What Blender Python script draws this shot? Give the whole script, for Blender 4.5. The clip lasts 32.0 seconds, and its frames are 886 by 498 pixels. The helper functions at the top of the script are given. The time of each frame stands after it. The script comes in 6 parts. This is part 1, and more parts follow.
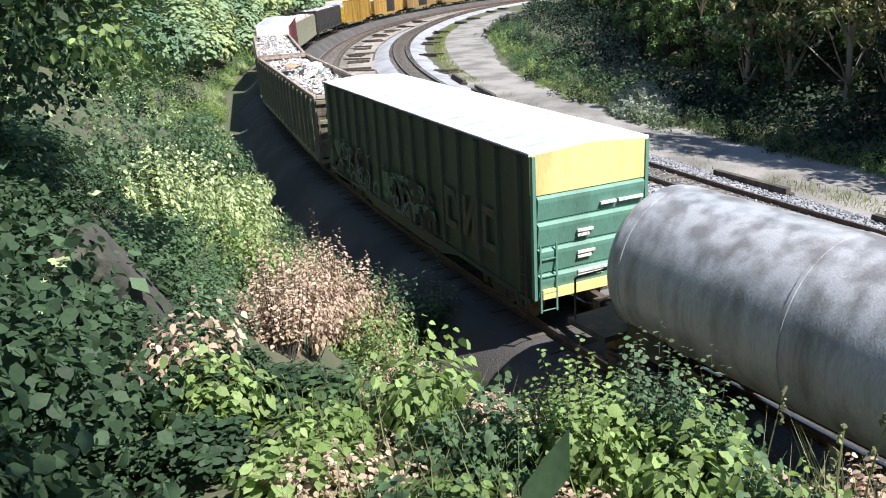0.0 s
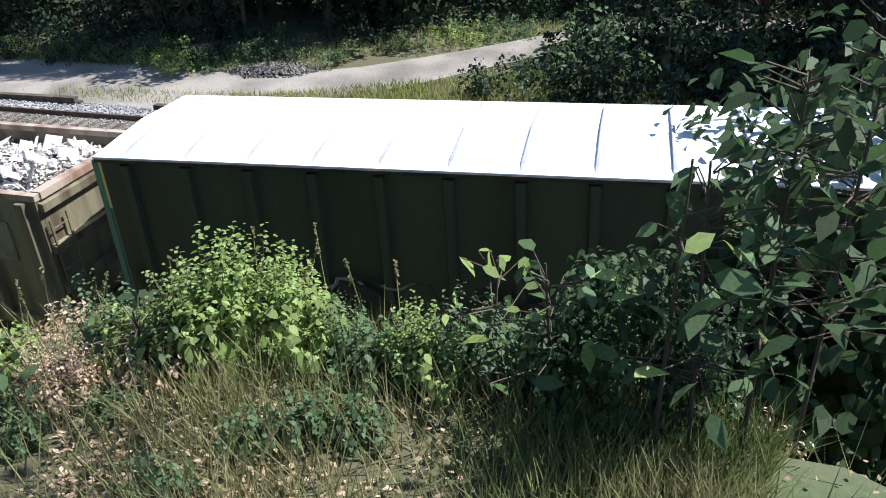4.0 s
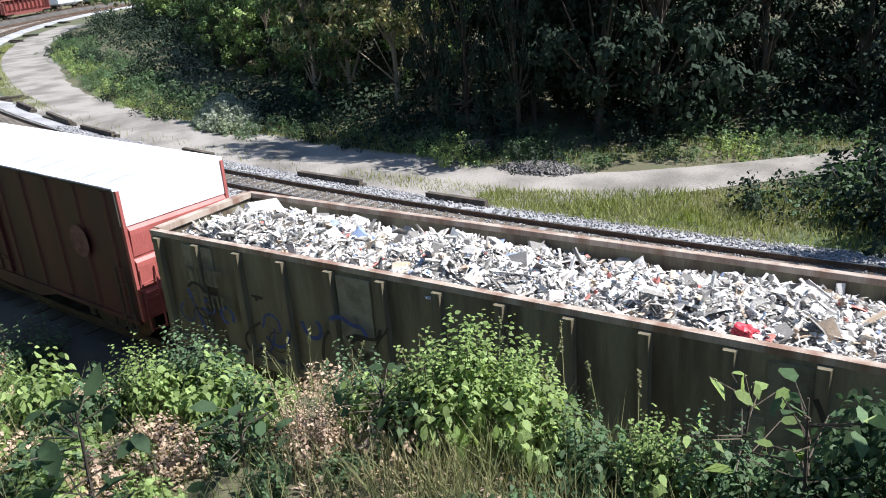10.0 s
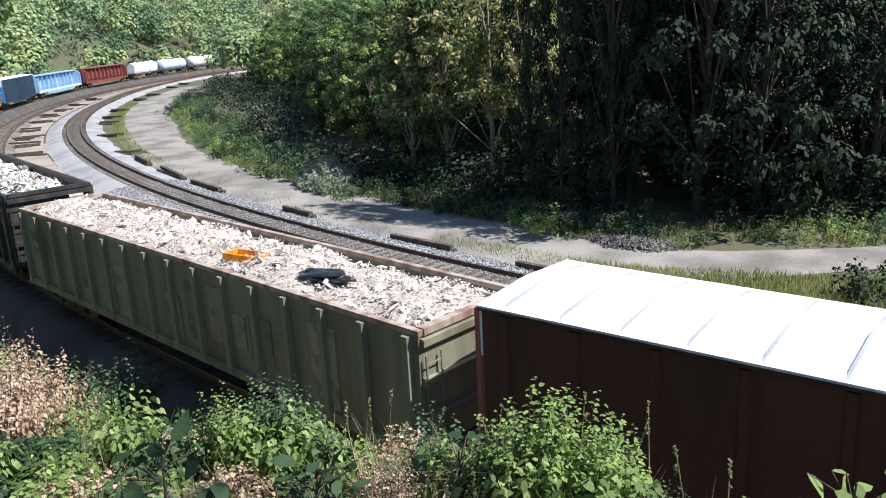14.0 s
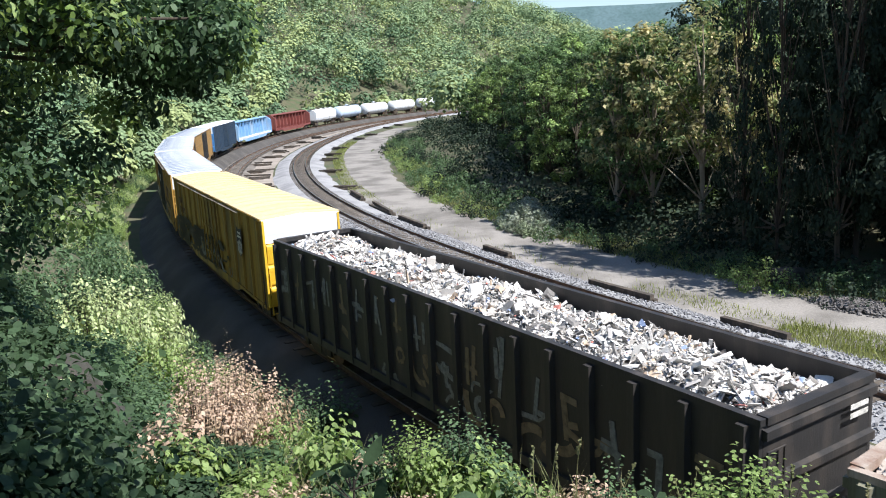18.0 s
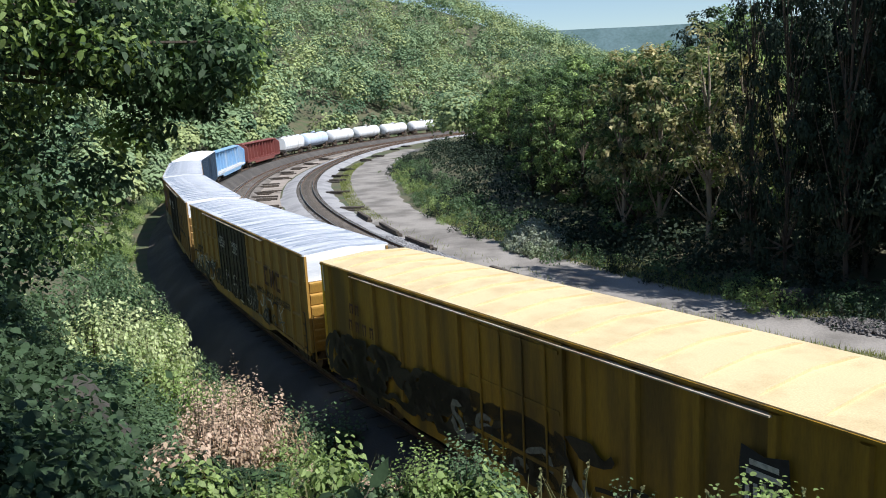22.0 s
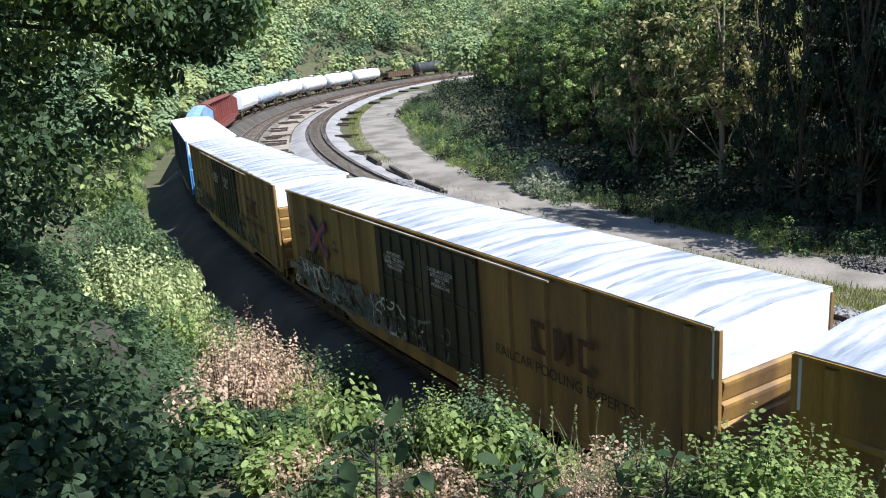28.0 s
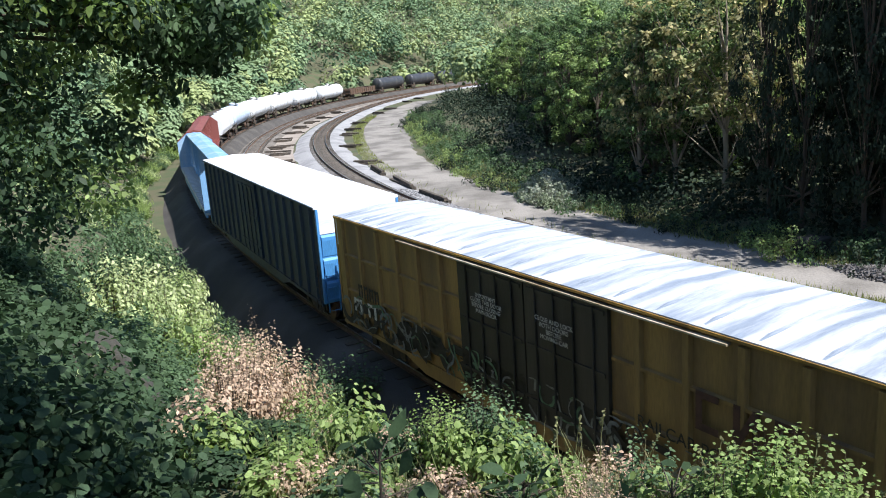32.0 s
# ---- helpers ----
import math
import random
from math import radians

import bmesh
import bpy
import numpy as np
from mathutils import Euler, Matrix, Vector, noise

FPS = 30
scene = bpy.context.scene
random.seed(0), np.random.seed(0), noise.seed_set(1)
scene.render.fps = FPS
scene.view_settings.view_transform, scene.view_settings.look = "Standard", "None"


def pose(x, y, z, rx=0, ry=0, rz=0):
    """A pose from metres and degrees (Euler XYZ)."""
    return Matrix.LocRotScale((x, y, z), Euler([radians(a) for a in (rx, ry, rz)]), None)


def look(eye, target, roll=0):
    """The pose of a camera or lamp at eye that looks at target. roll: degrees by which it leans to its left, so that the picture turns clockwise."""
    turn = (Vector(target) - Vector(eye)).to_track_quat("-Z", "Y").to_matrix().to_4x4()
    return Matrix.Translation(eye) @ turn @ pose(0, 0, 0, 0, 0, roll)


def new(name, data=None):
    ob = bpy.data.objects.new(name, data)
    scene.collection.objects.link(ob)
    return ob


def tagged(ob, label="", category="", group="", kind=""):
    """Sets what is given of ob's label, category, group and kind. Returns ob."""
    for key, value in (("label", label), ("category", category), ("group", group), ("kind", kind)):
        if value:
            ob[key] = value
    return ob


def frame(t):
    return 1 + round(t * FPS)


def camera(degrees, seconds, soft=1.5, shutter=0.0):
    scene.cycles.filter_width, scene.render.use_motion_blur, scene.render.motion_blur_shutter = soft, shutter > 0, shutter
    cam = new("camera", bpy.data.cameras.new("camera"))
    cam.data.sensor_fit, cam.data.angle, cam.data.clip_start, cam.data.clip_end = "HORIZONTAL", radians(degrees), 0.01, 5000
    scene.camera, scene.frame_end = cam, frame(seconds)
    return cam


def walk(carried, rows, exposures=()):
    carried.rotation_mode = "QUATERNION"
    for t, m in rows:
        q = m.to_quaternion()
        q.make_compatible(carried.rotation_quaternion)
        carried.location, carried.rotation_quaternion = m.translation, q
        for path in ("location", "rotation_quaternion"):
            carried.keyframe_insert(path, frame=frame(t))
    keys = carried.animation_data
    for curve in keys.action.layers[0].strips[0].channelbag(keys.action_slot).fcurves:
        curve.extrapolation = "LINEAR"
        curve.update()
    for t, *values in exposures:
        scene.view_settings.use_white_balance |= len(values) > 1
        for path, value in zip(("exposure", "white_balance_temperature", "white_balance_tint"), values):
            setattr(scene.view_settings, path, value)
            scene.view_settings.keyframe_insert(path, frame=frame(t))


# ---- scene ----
EYE = 9.74
AIMS = [  # seconds, heading clockwise from +y, tilt, lean (degrees), then the eye where it is not at rest
    (0, -7.44, -19.10, -3.53, -0.38, 2.41, 8.85),
    (0.5, -3.30, -20.60, -4.80, -0.25, 2.42, 8.78),
    (1, 0.98, -21.92, -6.09, -0.04, 2.39, 8.72),
    (1.5, 8.00, -23.50, -6.00, 0.22, 2.36, 8.66),
    (2, 16.39, -24.71, -5.81, 0.53, 2.20, 8.62),
    (2.5, 25.20, -27.00, -4.60, 0.40, 1.15, 9.20),
    (3, 31.69, -28.34, -5.45),
    (3.5, 40.05, -29.17, -3.31),
    (5.5, 34.33, -27.12, -4.38),
    (6, 32.43, -26.27, -4.25),
    (6.5, 30.79, -25.31, -3.63),
    (7, 27.10, -23.99, -3.75),
    (7.5, 24.92, -23.15, -4.89),
    (8, 23.55, -22.77, -5.57),
    (8.5, 22.41, -22.44, -5.59),
    (9, 21.75, -22.37, -5.25),
    (9.5, 20.84, -21.60, -4.48),
    (10, 20.76, -20.80, -4.40),
    (10.5, 20.94, -20.03, -3.39),
    (11, 20.71, -19.37, -4.04),
    (11.5, 20.11, -18.93, -4.46),
    (12, 19.07, -18.49, -3.72),
    (12.5, 17.80, -17.57, -3.22),
    (13, 16.63, -16.70, -3.07),
    (13.5, 15.63, -16.16, -3.18),
    (15.5, 9.82, -13.56, -1.82),
    (16, 7.91, -12.94, -1.57),
    (16.5, 5.53, -12.77, -1.69),
    (17, 2.98, -12.65, -2.62),
    (17.5, 1.03, -12.56, -2.75),
    (18, 0.22, -11.87, -2.90),
    (18.5, 0.57, -11.29, -3.35),
    (19, 0.69, -11.01, -2.94),
    (19.5, 0.65, -11.06, -2.80),
    (20, 0.16, -10.98, -2.72),
    (20.5, 0.04, -11.08, -2.82),
    (21, 0.07, -10.71, -2.95),
    (21.5, -0.07, -10.44, -2.98),
    (22, -0.19, -10.35, -3.05),
    (22.5, -0.34, -10.42, -3.14),
    (23, -0.41, -10.61, -3.16),
    (23.5, -0.38, -10.81, -3.07),
    (24, -0.37, -11.23, -2.95),
    (24.5, -0.55, -11.87, -3.45),
    (25, -0.92, -13.26, -3.40),
    (25.5, -1.06, -14.60, -3.68),
    (27.5, -1.06, -14.56, -3.91),
    (28, -1.22, -14.37, -3.97),
    (28.5, -1.37, -14.20, -4.09),
    (29, -1.27, -14.13, -3.82),
    (29.5, -1.20, -14.09, -3.80),
    (30, -1.16, -14.03, -3.90),
    (30.5, -1.16, -13.97, -3.89),
    (31, -1.25, -13.97, -4.01),
    (31.5, -1.37, -13.85, -4.13),
    (32, -1.46, -13.66, -4.10),
]


def aim(heading, tilt, lean, x=0.0, y=0.0, z=EYE):
    return pose(x, y, z, 90 + tilt, 0, -heading) @ pose(0, 0, 0, 0, 0, lean)


cam = camera(57.7, 32.0, 1.0, 0.08)
walk(cam, [(a[0], aim(*a[1:])) for a in AIMS], [(0, 1.12), (3, 1.05), (6, 1.18), (10, 1.12), (12, 0.85), (17, 1.0), (20, 0.68), (25, 0.56), (28, 0.88), (32, 0.92)])

# ---- light ----
SUN = Vector((0.52, -0.30, 0.80)).normalized()
world = bpy.data.worlds.new("world")
scene.world = world
world.use_nodes = True
sky = world.node_tree.nodes.new("ShaderNodeTexSky")
sky.sky_type, sky.sun_disc = "NISHITA", False
sky.sun_elevation = math.asin(SUN.z)
sky.sun_rotation = math.atan2(SUN.x, SUN.y)
sky.dust_density, sky.air_density, sky.ozone_density = 0.1, 1.0, 3.0
bg = world.node_tree.nodes["Background"]
world.node_tree.links.new(sky.outputs[0], bg.inputs[0])
bg.inputs[1].default_value = 0.085
sun = new("sun", bpy.data.lights.new("sun", "SUN"))
sun.data.energy, sun.data.angle, sun.data.color = 5.0, radians(0.5), (1.0, 0.98, 0.97)
sun.matrix_world = look((52, -30, 80), Vector((52, -30, 80)) - SUN)


# ---- materials ----
def mat(name, color, rough=0.8, metal=0.0, second=None, scale=3.0, mix=0.5, fine=40.0, bump=0.15,
        streak=False, island=None, spread=0.0, leaf=0.0, objrand=0.0, coat=0.0):
    """A surface of two tones mixed by noise at two scales, with fine relief. island: colours picked piece by piece;
    spread: how far pieces differ in brightness; leaf: how much light passes through."""
    m = bpy.data.materials.new(name)
    m.use_nodes = True
    t = m.node_tree
    p = t.nodes["Principled BSDF"]
    n = lambda kind: t.nodes.new(kind)
    L = t.links.new
    co = n("ShaderNodeTexCoord")
    src = co.outputs["Object"]
    if streak:
        mp = n("ShaderNodeMapping")
        mp.inputs["Scale"].default_value = (1.0, 0.1, 1.0) if streak == "y" else (1.0, 1.0, 0.12)
        L(src, mp.inputs[0])
        src = mp.outputs[0]
    big, small = n("ShaderNodeTexNoise"), n("ShaderNodeTexNoise")
    for k, s, d in ((big, scale, 5.0), (small, fine, 3.0)):
        k.inputs["Scale"].default_value, k.inputs["Detail"].default_value = s, d
        L(src, k.inputs["Vector"])
    ramp = n("ShaderNodeValToRGB")
    ramp.color_ramp.elements[0].position, ramp.color_ramp.elements[1].position = 0.62 - 0.35 * mix, 0.75 - 0.2 * mix
    ramp.color_ramp.elements[0].color = (*color, 1)
    ramp.color_ramp.elements[1].color = (*(second or [c * 0.6 for c in color]), 1)
    L(big.outputs[0], ramp.inputs[0])
    out = ramp.outputs[0]
    if island:
        geo = n("ShaderNodeNewGeometry")
        pick = n("ShaderNodeValToRGB")
        pick.color_ramp.interpolation = "CONSTANT"
        while len(pick.color_ramp.elements) < len(island):
            pick.color_ramp.elements.new(0.5)
        for e, (at, c) in zip(pick.color_ramp.elements, island):
            e.position, e.color = at, (*c, 1)
        L(geo.outputs["Random Per Island"], pick.inputs[0])
        mx = n("ShaderNodeMixRGB")
        mx.inputs[0].default_value = 0.8
        L(out, mx.inputs[1]), L(pick.outputs[0], mx.inputs[2])
        out = mx.outputs[0]
    if spread or objrand:
        geo2 = n("ShaderNodeNewGeometry") if spread else n("ShaderNodeObjectInfo")
        mr = n("ShaderNodeMapRange")
        k = spread or objrand
        mr.inputs["To Min"].default_value, mr.inputs["To Max"].default_value = 1 - k, 1 + k
        L(geo2.outputs["Random Per Island" if spread else "Random"], mr.inputs["Value"])
        hv = n("ShaderNodeHueSaturation")
        L(mr.outputs[0], hv.inputs["Value"]), L(out, hv.inputs["Color"])
        out = hv.outputs[0]
    var = n("ShaderNodeMixRGB")
    var.blend_type = "OVERLAY"
    var.inputs[0].default_value = 0.35
    L(out, var.inputs[1]), L(small.outputs[0], var.inputs[2])
    L(var.outputs[0], p.inputs["Base Color"])
    p.inputs["Roughness"].default_value, p.inputs["Metallic"].default_value = rough, metal
    p.inputs["Coat Weight"].default_value = coat
    if bump:
        b = n("ShaderNodeBump")
        b.inputs["Strength"].default_value, b.inputs["Distance"].default_value = bump, 0.03
        L(small.outputs[0], b.inputs["Height"]), L(b.outputs[0], p.inputs["Normal"])
    if leaf:
        p.inputs["Specular IOR Level"].default_value = 0.22
        tr, ms = n("ShaderNodeBsdfTranslucent"), n("ShaderNodeMixShader")
        hv = n("ShaderNodeHueSaturation")
        hv.inputs["Hue"].default_value, hv.inputs["Saturation"].default_value, hv.inputs["Value"].default_value = 0.49, 1.15, 1.5
        L(var.outputs[0], hv.inputs["Color"]), L(hv.outputs[0], tr.inputs["Color"])
        ms.inputs[0].default_value = leaf
        L(p.outputs[0], ms.inputs[1]), L(tr.outputs[0], ms.inputs[2])
        L(ms.outputs[0], t.nodes["Material Output"].inputs[0])
    return m


M = dict(
    soil=mat("soil", (0.085, 0.08, 0.045), 0.95, second=(0.05, 0.075, 0.03), scale=0.35, fine=14, bump=0.6),
    dirt=mat("pale_dirt", (0.29, 0.25, 0.215), 0.95, second=(0.21, 0.18, 0.15), scale=0.5, fine=20, bump=0.4),
    gravel=mat("gravel", (0.29, 0.29, 0.295), 0.95, second=(0.20, 0.20, 0.21), scale=0.4, fine=26, bump=0.9),
    # ballast of the near track: the train's shade is put into its colour
    shadebed=mat("shade_dark_ballast", (0.055, 0.05, 0.046), 0.95, second=(0.085, 0.078, 0.07), scale=0.4, fine=24, bump=0.9),
    cinder=mat("dark_ballast", (0.12, 0.105, 0.09), 0.95, second=(0.19, 0.17, 0.15), scale=0.4, fine=24, bump=0.9),
    road=mat("gravel_road", (0.245, 0.228, 0.208), 0.95, second=(0.135, 0.125, 0.112), scale=0.35, mix=0.6, fine=9, bump=0.9),
    stone=mat("ballast_stone", (0.25, 0.25, 0.26), 0.9, scale=8, spread=0.3, fine=30),
    tie=mat("tie_wood", (0.050, 0.042, 0.034), 0.9, second=(0.10, 0.08, 0.062), scale=4, fine=30, bump=0.4, objrand=0.25),
    rail=mat("rail_steel", (0.13, 0.08, 0.055), 0.6, 0.4, second=(0.2, 0.13, 0.09), scale=6, fine=50),
    railtop=mat("worn_rail_top", (0.45, 0.44, 0.43), 0.3, 0.9, scale=10, mix=0.2),
    bark=mat("bark", (0.06, 0.047, 0.034), 0.95, second=(0.10, 0.082, 0.062), scale=3, fine=18, bump=0.8, streak=True),
    leaf=mat("leaf_green", (0.095, 0.152, 0.078), 0.58, second=(0.062, 0.11, 0.044), scale=1.2, fine=60, spread=0.35, leaf=0.36, bump=0.05),
    leafy=mat("leaf_yellow_green", (0.245, 0.325, 0.125), 0.55, second=(0.13, 0.20, 0.055), scale=1.5, fine=60, spread=0.35, leaf=0.42, bump=0.05),
    leafpale=mat("leaf_soft_green", (0.40, 0.46, 0.24), 0.5, second=(0.22, 0.29, 0.12), scale=1.5, fine=60, spread=0.35, leaf=0.35, bump=0.05),
    # the shade inside the wood is put into this darker leaf colour
    leafd=mat("leaf_shade_dark", (0.024, 0.040, 0.024), 0.8, second=(0.016, 0.029, 0.018), scale=1.0, fine=60, spread=0.2, leaf=0.10, bump=0.05),
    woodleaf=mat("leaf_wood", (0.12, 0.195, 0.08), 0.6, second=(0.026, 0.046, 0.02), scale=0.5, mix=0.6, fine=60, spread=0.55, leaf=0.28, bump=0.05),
    # lighter copy of the wood's leaf, coloured as if sunlit
    woodlit=mat("leaf_wood_lit", (0.26, 0.36, 0.13), 0.6, second=(0.05, 0.08, 0.03), scale=0.5, mix=0.6, fine=60, spread=0.5, leaf=0.32, bump=0.05),
    # leaf darkened by hand to stand for shade on the bank
    leafm=mat("leaf_shade_mid", (0.048, 0.082, 0.040), 0.6, second=(0.03, 0.056, 0.028), scale=1.0, fine=60, spread=0.35, leaf=0.3, bump=0.05),
    leafp=mat("leaf_dry", (0.46, 0.345, 0.26), 0.8, second=(0.28, 0.22, 0.13), scale=2.0, fine=60, spread=0.35, leaf=0.3, bump=0.05),
    leafw=mat("leaf_pale", (0.30, 0.33, 0.26), 0.6, second=(0.18, 0.23, 0.13), scale=1.5, fine=60, spread=0.4, leaf=0.3, bump=0.05),
    # far leaf is paler and bluer, with distance haze mixed into the colour
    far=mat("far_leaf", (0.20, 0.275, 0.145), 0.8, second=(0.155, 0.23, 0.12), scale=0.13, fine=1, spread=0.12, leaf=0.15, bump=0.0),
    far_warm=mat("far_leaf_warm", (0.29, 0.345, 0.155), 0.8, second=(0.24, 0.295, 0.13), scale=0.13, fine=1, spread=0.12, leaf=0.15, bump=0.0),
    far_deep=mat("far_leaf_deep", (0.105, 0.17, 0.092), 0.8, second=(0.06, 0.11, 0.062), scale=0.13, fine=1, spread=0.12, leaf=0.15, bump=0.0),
    grass=mat("grass", (0.23, 0.25, 0.10), 0.6, second=(0.16, 0.20, 0.05), scale=0.5, fine=20, spread=0.35, leaf=0.3, bump=0.0),
    straw=mat("dry_grass", (0.21, 0.205, 0.105), 0.7, second=(0.10, 0.145, 0.05), scale=0.8, fine=20, spread=0.3, leaf=0.25, bump=0.0),
    # darker than bare stone: the boulder's shade is put into the colour
    rock=mat("rock", (0.06, 0.053, 0.044), 0.95, second=(0.022, 0.024, 0.019), scale=1.2, fine=12, bump=0.8),
    black=mat("black_iron", (0.025, 0.023, 0.022), 0.65, 0.2, second=(0.06, 0.045, 0.035), scale=5),
    under=mat("underframe", (0.04, 0.035, 0.03), 0.8, second=(0.09, 0.06, 0.04), scale=4),
)


# ---- shape helpers ----
class Bag:
    """Collects solids and makes one mesh of them."""

    def __init__(self):
        self.v, self.f = [], []

    def poly(self, pts, faces):
        k = len(self.v)
        self.v += [tuple(p) for p in pts]
        self.f += [[k + i for i in f] for f in faces]
        return self

    def box(self, c, s, m=None, taper=1.0):
        x, y, z = s[0] / 2, s[1] / 2, s[2] / 2
        pts = [Vector((a * x * (taper if d > 0 else 1), b * y * (taper if d > 0 else 1), d * z)) for d in (-1, 1) for a, b in ((-1, -1), (1, -1), (1, 1), (-1, 1))]
        if m is not None:
            pts = [m @ p for p in pts]
        return self.poly([p + Vector(c) for p in pts], [(3, 2, 1, 0), (4, 5, 6, 7), (0, 1, 5, 4), (1, 2, 6, 5), (2, 3, 7, 6), (3, 0, 4, 7)])

    def prism(self, outline, x0, x1, axis=0):
        """An outline in the plane across an axis, drawn out from x0 to x1."""
        n = len(outline)
        put = (lambda a, q: (a, q[0], q[1])) if axis == 0 else ((lambda a, q: (q[0], a, q[1])) if axis == 1 else (lambda a, q: (q[0], q[1], a)))
        pts = [put(x0, q) for q in outline] + [put(x1, q) for q in outline]
        fs = [(i, (i + 1) % n, n + (i + 1) % n, n + i) for i in range(n)]
        return self.poly(pts, fs + [tuple(range(n))[::-1], tuple(range(n, 2 * n))])

    def lathe(self, prof, n=16, axis=0, at=(0, 0, 0)):
        """A profile of (place along the axis, radius) turned about the axis."""
        pts = []
        for a, r in prof:
            for i in range(n):
                c, s = r * math.cos(2 * math.pi * i / n), r * math.sin(2 * math.pi * i / n)
                p = (a, c, s) if axis == 0 else ((c, a, s) if axis == 1 else (c, s, a))
                pts.append((p[0] + at[0], p[1] + at[1], p[2] + at[2]))
        fs = [(j * n + i, j * n + (i + 1) % n, (j + 1) * n + (i + 1) % n, (j + 1) * n + i) for j in range(len(prof) - 1) for i in range(n)]
        return self.poly(pts, fs + [tuple(range(n))[::-1], tuple(range((len(prof) - 1) * n, len(prof) * n))])

    def tube(self, a, b, r, n=6, r2=None):
        a, b = Vector(a), Vector(b)
        q = (b - a).to_track_quat("Z", "Y").to_matrix()
        ring = lambda c, r: [c + q @ Vector((r * math.cos(2 * math.pi * i / n), r * math.sin(2 * math.pi * i / n), 0)) for i in range(n)]
        return self.poly(ring(a, r) + ring(b, r if r2 is None else r2), [(i, (i + 1) % n, n + (i + 1) % n, n + i) for i in range(n)] + [tuple(range(n))[::-1], tuple(range(n, 2 * n))])

    def mesh(self, name, material):
        me = bpy.data.meshes.new(name)
        me.from_pydata(self.v, [], self.f)
        bm = bmesh.new()
        bm.from_mesh(me)
        bmesh.ops.recalc_face_normals(bm, faces=bm.faces)
        bm.to_mesh(me)
        bm.free()
        me.materials.append(material)
        return me


def smooth_mesh(me):
    me.polygons.foreach_set("use_smooth", [True] * len(me.polygons))
    me.set_sharp_from_angle(angle=radians(35))
    return me


def part(name, me, parent, m=None, label="", kind=""):
    ob = new(name, me)
    ob.parent = parent
    if m is not None:
        ob.matrix_basis = m
    return tagged(ob, label, "", "", kind)


def quick_mesh(name, verts, sides, material):
    """A mesh of separate faces of a fixed number of sides from a numpy array of corners."""
    verts = np.asarray(verts, dtype=np.float32).reshape(-1, 3)
    n = len(verts)
    me = bpy.data.meshes.new(name)
    me.vertices.add(n), me.loops.add(n), me.polygons.add(n // sides)
    me.vertices.foreach_set("co", verts.ravel())
    me.loops.foreach_set("vertex_index", np.arange(n, dtype=np.int32))
    me.polygons.foreach_set("loop_start", np.arange(0, n, sides, dtype=np.int32))
    me.materials.append(material)
    me.update(calc_edges=True)
    return me


RNG = np.random.default_rng(7)


LEAF4 = ((0, 0, 0), (0.45, 0.5, 0.05), (1, 0, -0.05), (0.45, -0.5, 0.05))
LEAF6 = ((0, 0, 0), (0.22, 0.42, 0.05), (0.6, 0.46, 0.06), (1, 0, -0.12), (0.6, -0.46, 0.06), (0.22, -0.42, 0.05))


def leaf_cards(centres, normals, size, long=1.6, rng=RNG, loose=0.6, shape=LEAF4, droop=0.25):
    """Pointed leaves, one at each centre, that face outward from their spray, loosely."""
    n = len(centres)
    nn = np.asarray(normals) * 0.75 + np.array([0, 0, 0.55]) + rng.normal(0, loose, (n, 3))
    nn /= np.linalg.norm(nn, axis=1)[:, None] + 1e-9
    d = rng.normal(0, 1, (n, 3)) - np.array([0, 0, droop * 2])
    d -= nn * (d * nn).sum(1)[:, None]
    d /= np.linalg.norm(d, axis=1)[:, None] + 1e-9
    side = np.cross(nn, d)
    L = size * rng.uniform(0.6, 1.3, n)
    c = np.asarray(centres)
    k = [c + d * (L * a)[:, None] + side * (L * b / long)[:, None] + nn * (L * e)[:, None] for a, b, e in shape]
    return np.stack(k, 1)


def clumps(centres, radius, per, rng=RNG, flat=0.75):
    """Points scattered in soft balls round the centres, denser near their skins, and the way out of the ball at each."""
    c = np.repeat(np.asarray(centres, dtype=float), per, 0)
    r = np.repeat(np.broadcast_to(radius, (len(centres),)), per)
    d = rng.normal(0, 1, c.shape)
    d /= np.linalg.norm(d, axis=1)[:, None]
    k = rng.uniform(0.2, 1.0, len(c)) ** 0.45
    return c + d * (r * k)[:, None] * np.array([1, 1, flat]), d


# ---- the lie of the land: s metres along the near track, off metres outward from it ----
CX, CY, RAD, SPI = 191.99, 112.62, 215.12, -1.165


def place(s, off, z=0.0):
    th = s / RAD
    r = RAD + SPI * th * 20 + off
    a = radians(200) + th
    return Vector((CX + r * math.cos(a), CY + r * math.sin(a), z))


def heading(s):
    d = place(s + 0.5, 0) - place(s - 0.5, 0)
    return math.degrees(math.atan2(d.y, d.x))


def track_coords(x, y):
    th = (math.atan2(y - CY, x - CX) % (2 * math.pi)) - radians(200)
    return th * RAD, math.hypot(x - CX, y - CY) - (RAD + SPI * th * 20)


def smooth(a, b, x):
    t = min(1.0, max(0.0, (x - a) / (b - a)))
    return t * t * (3 - 2 * t)


RISE = 0.85  # the near track lies higher than the others


def off_b(s):
    return -12.6 + 3.4 * smooth(-105, -190, s)


def off_a2(s):
    return -4.4 - 0.8 * smooth(-105, -190, s)


# the bench on which the camera stands: its rim, by heading, in degrees below level
RIM = ((-60, 22.0), (-34, 22.0), (-22, 24.0), (-16, 25.0), (-10, 26.5), (-3, 28.0), (8, 29.0), (20, 32.0), (30, 35.0), (40, 37.0), (60, 40.0), (120, 40.0))


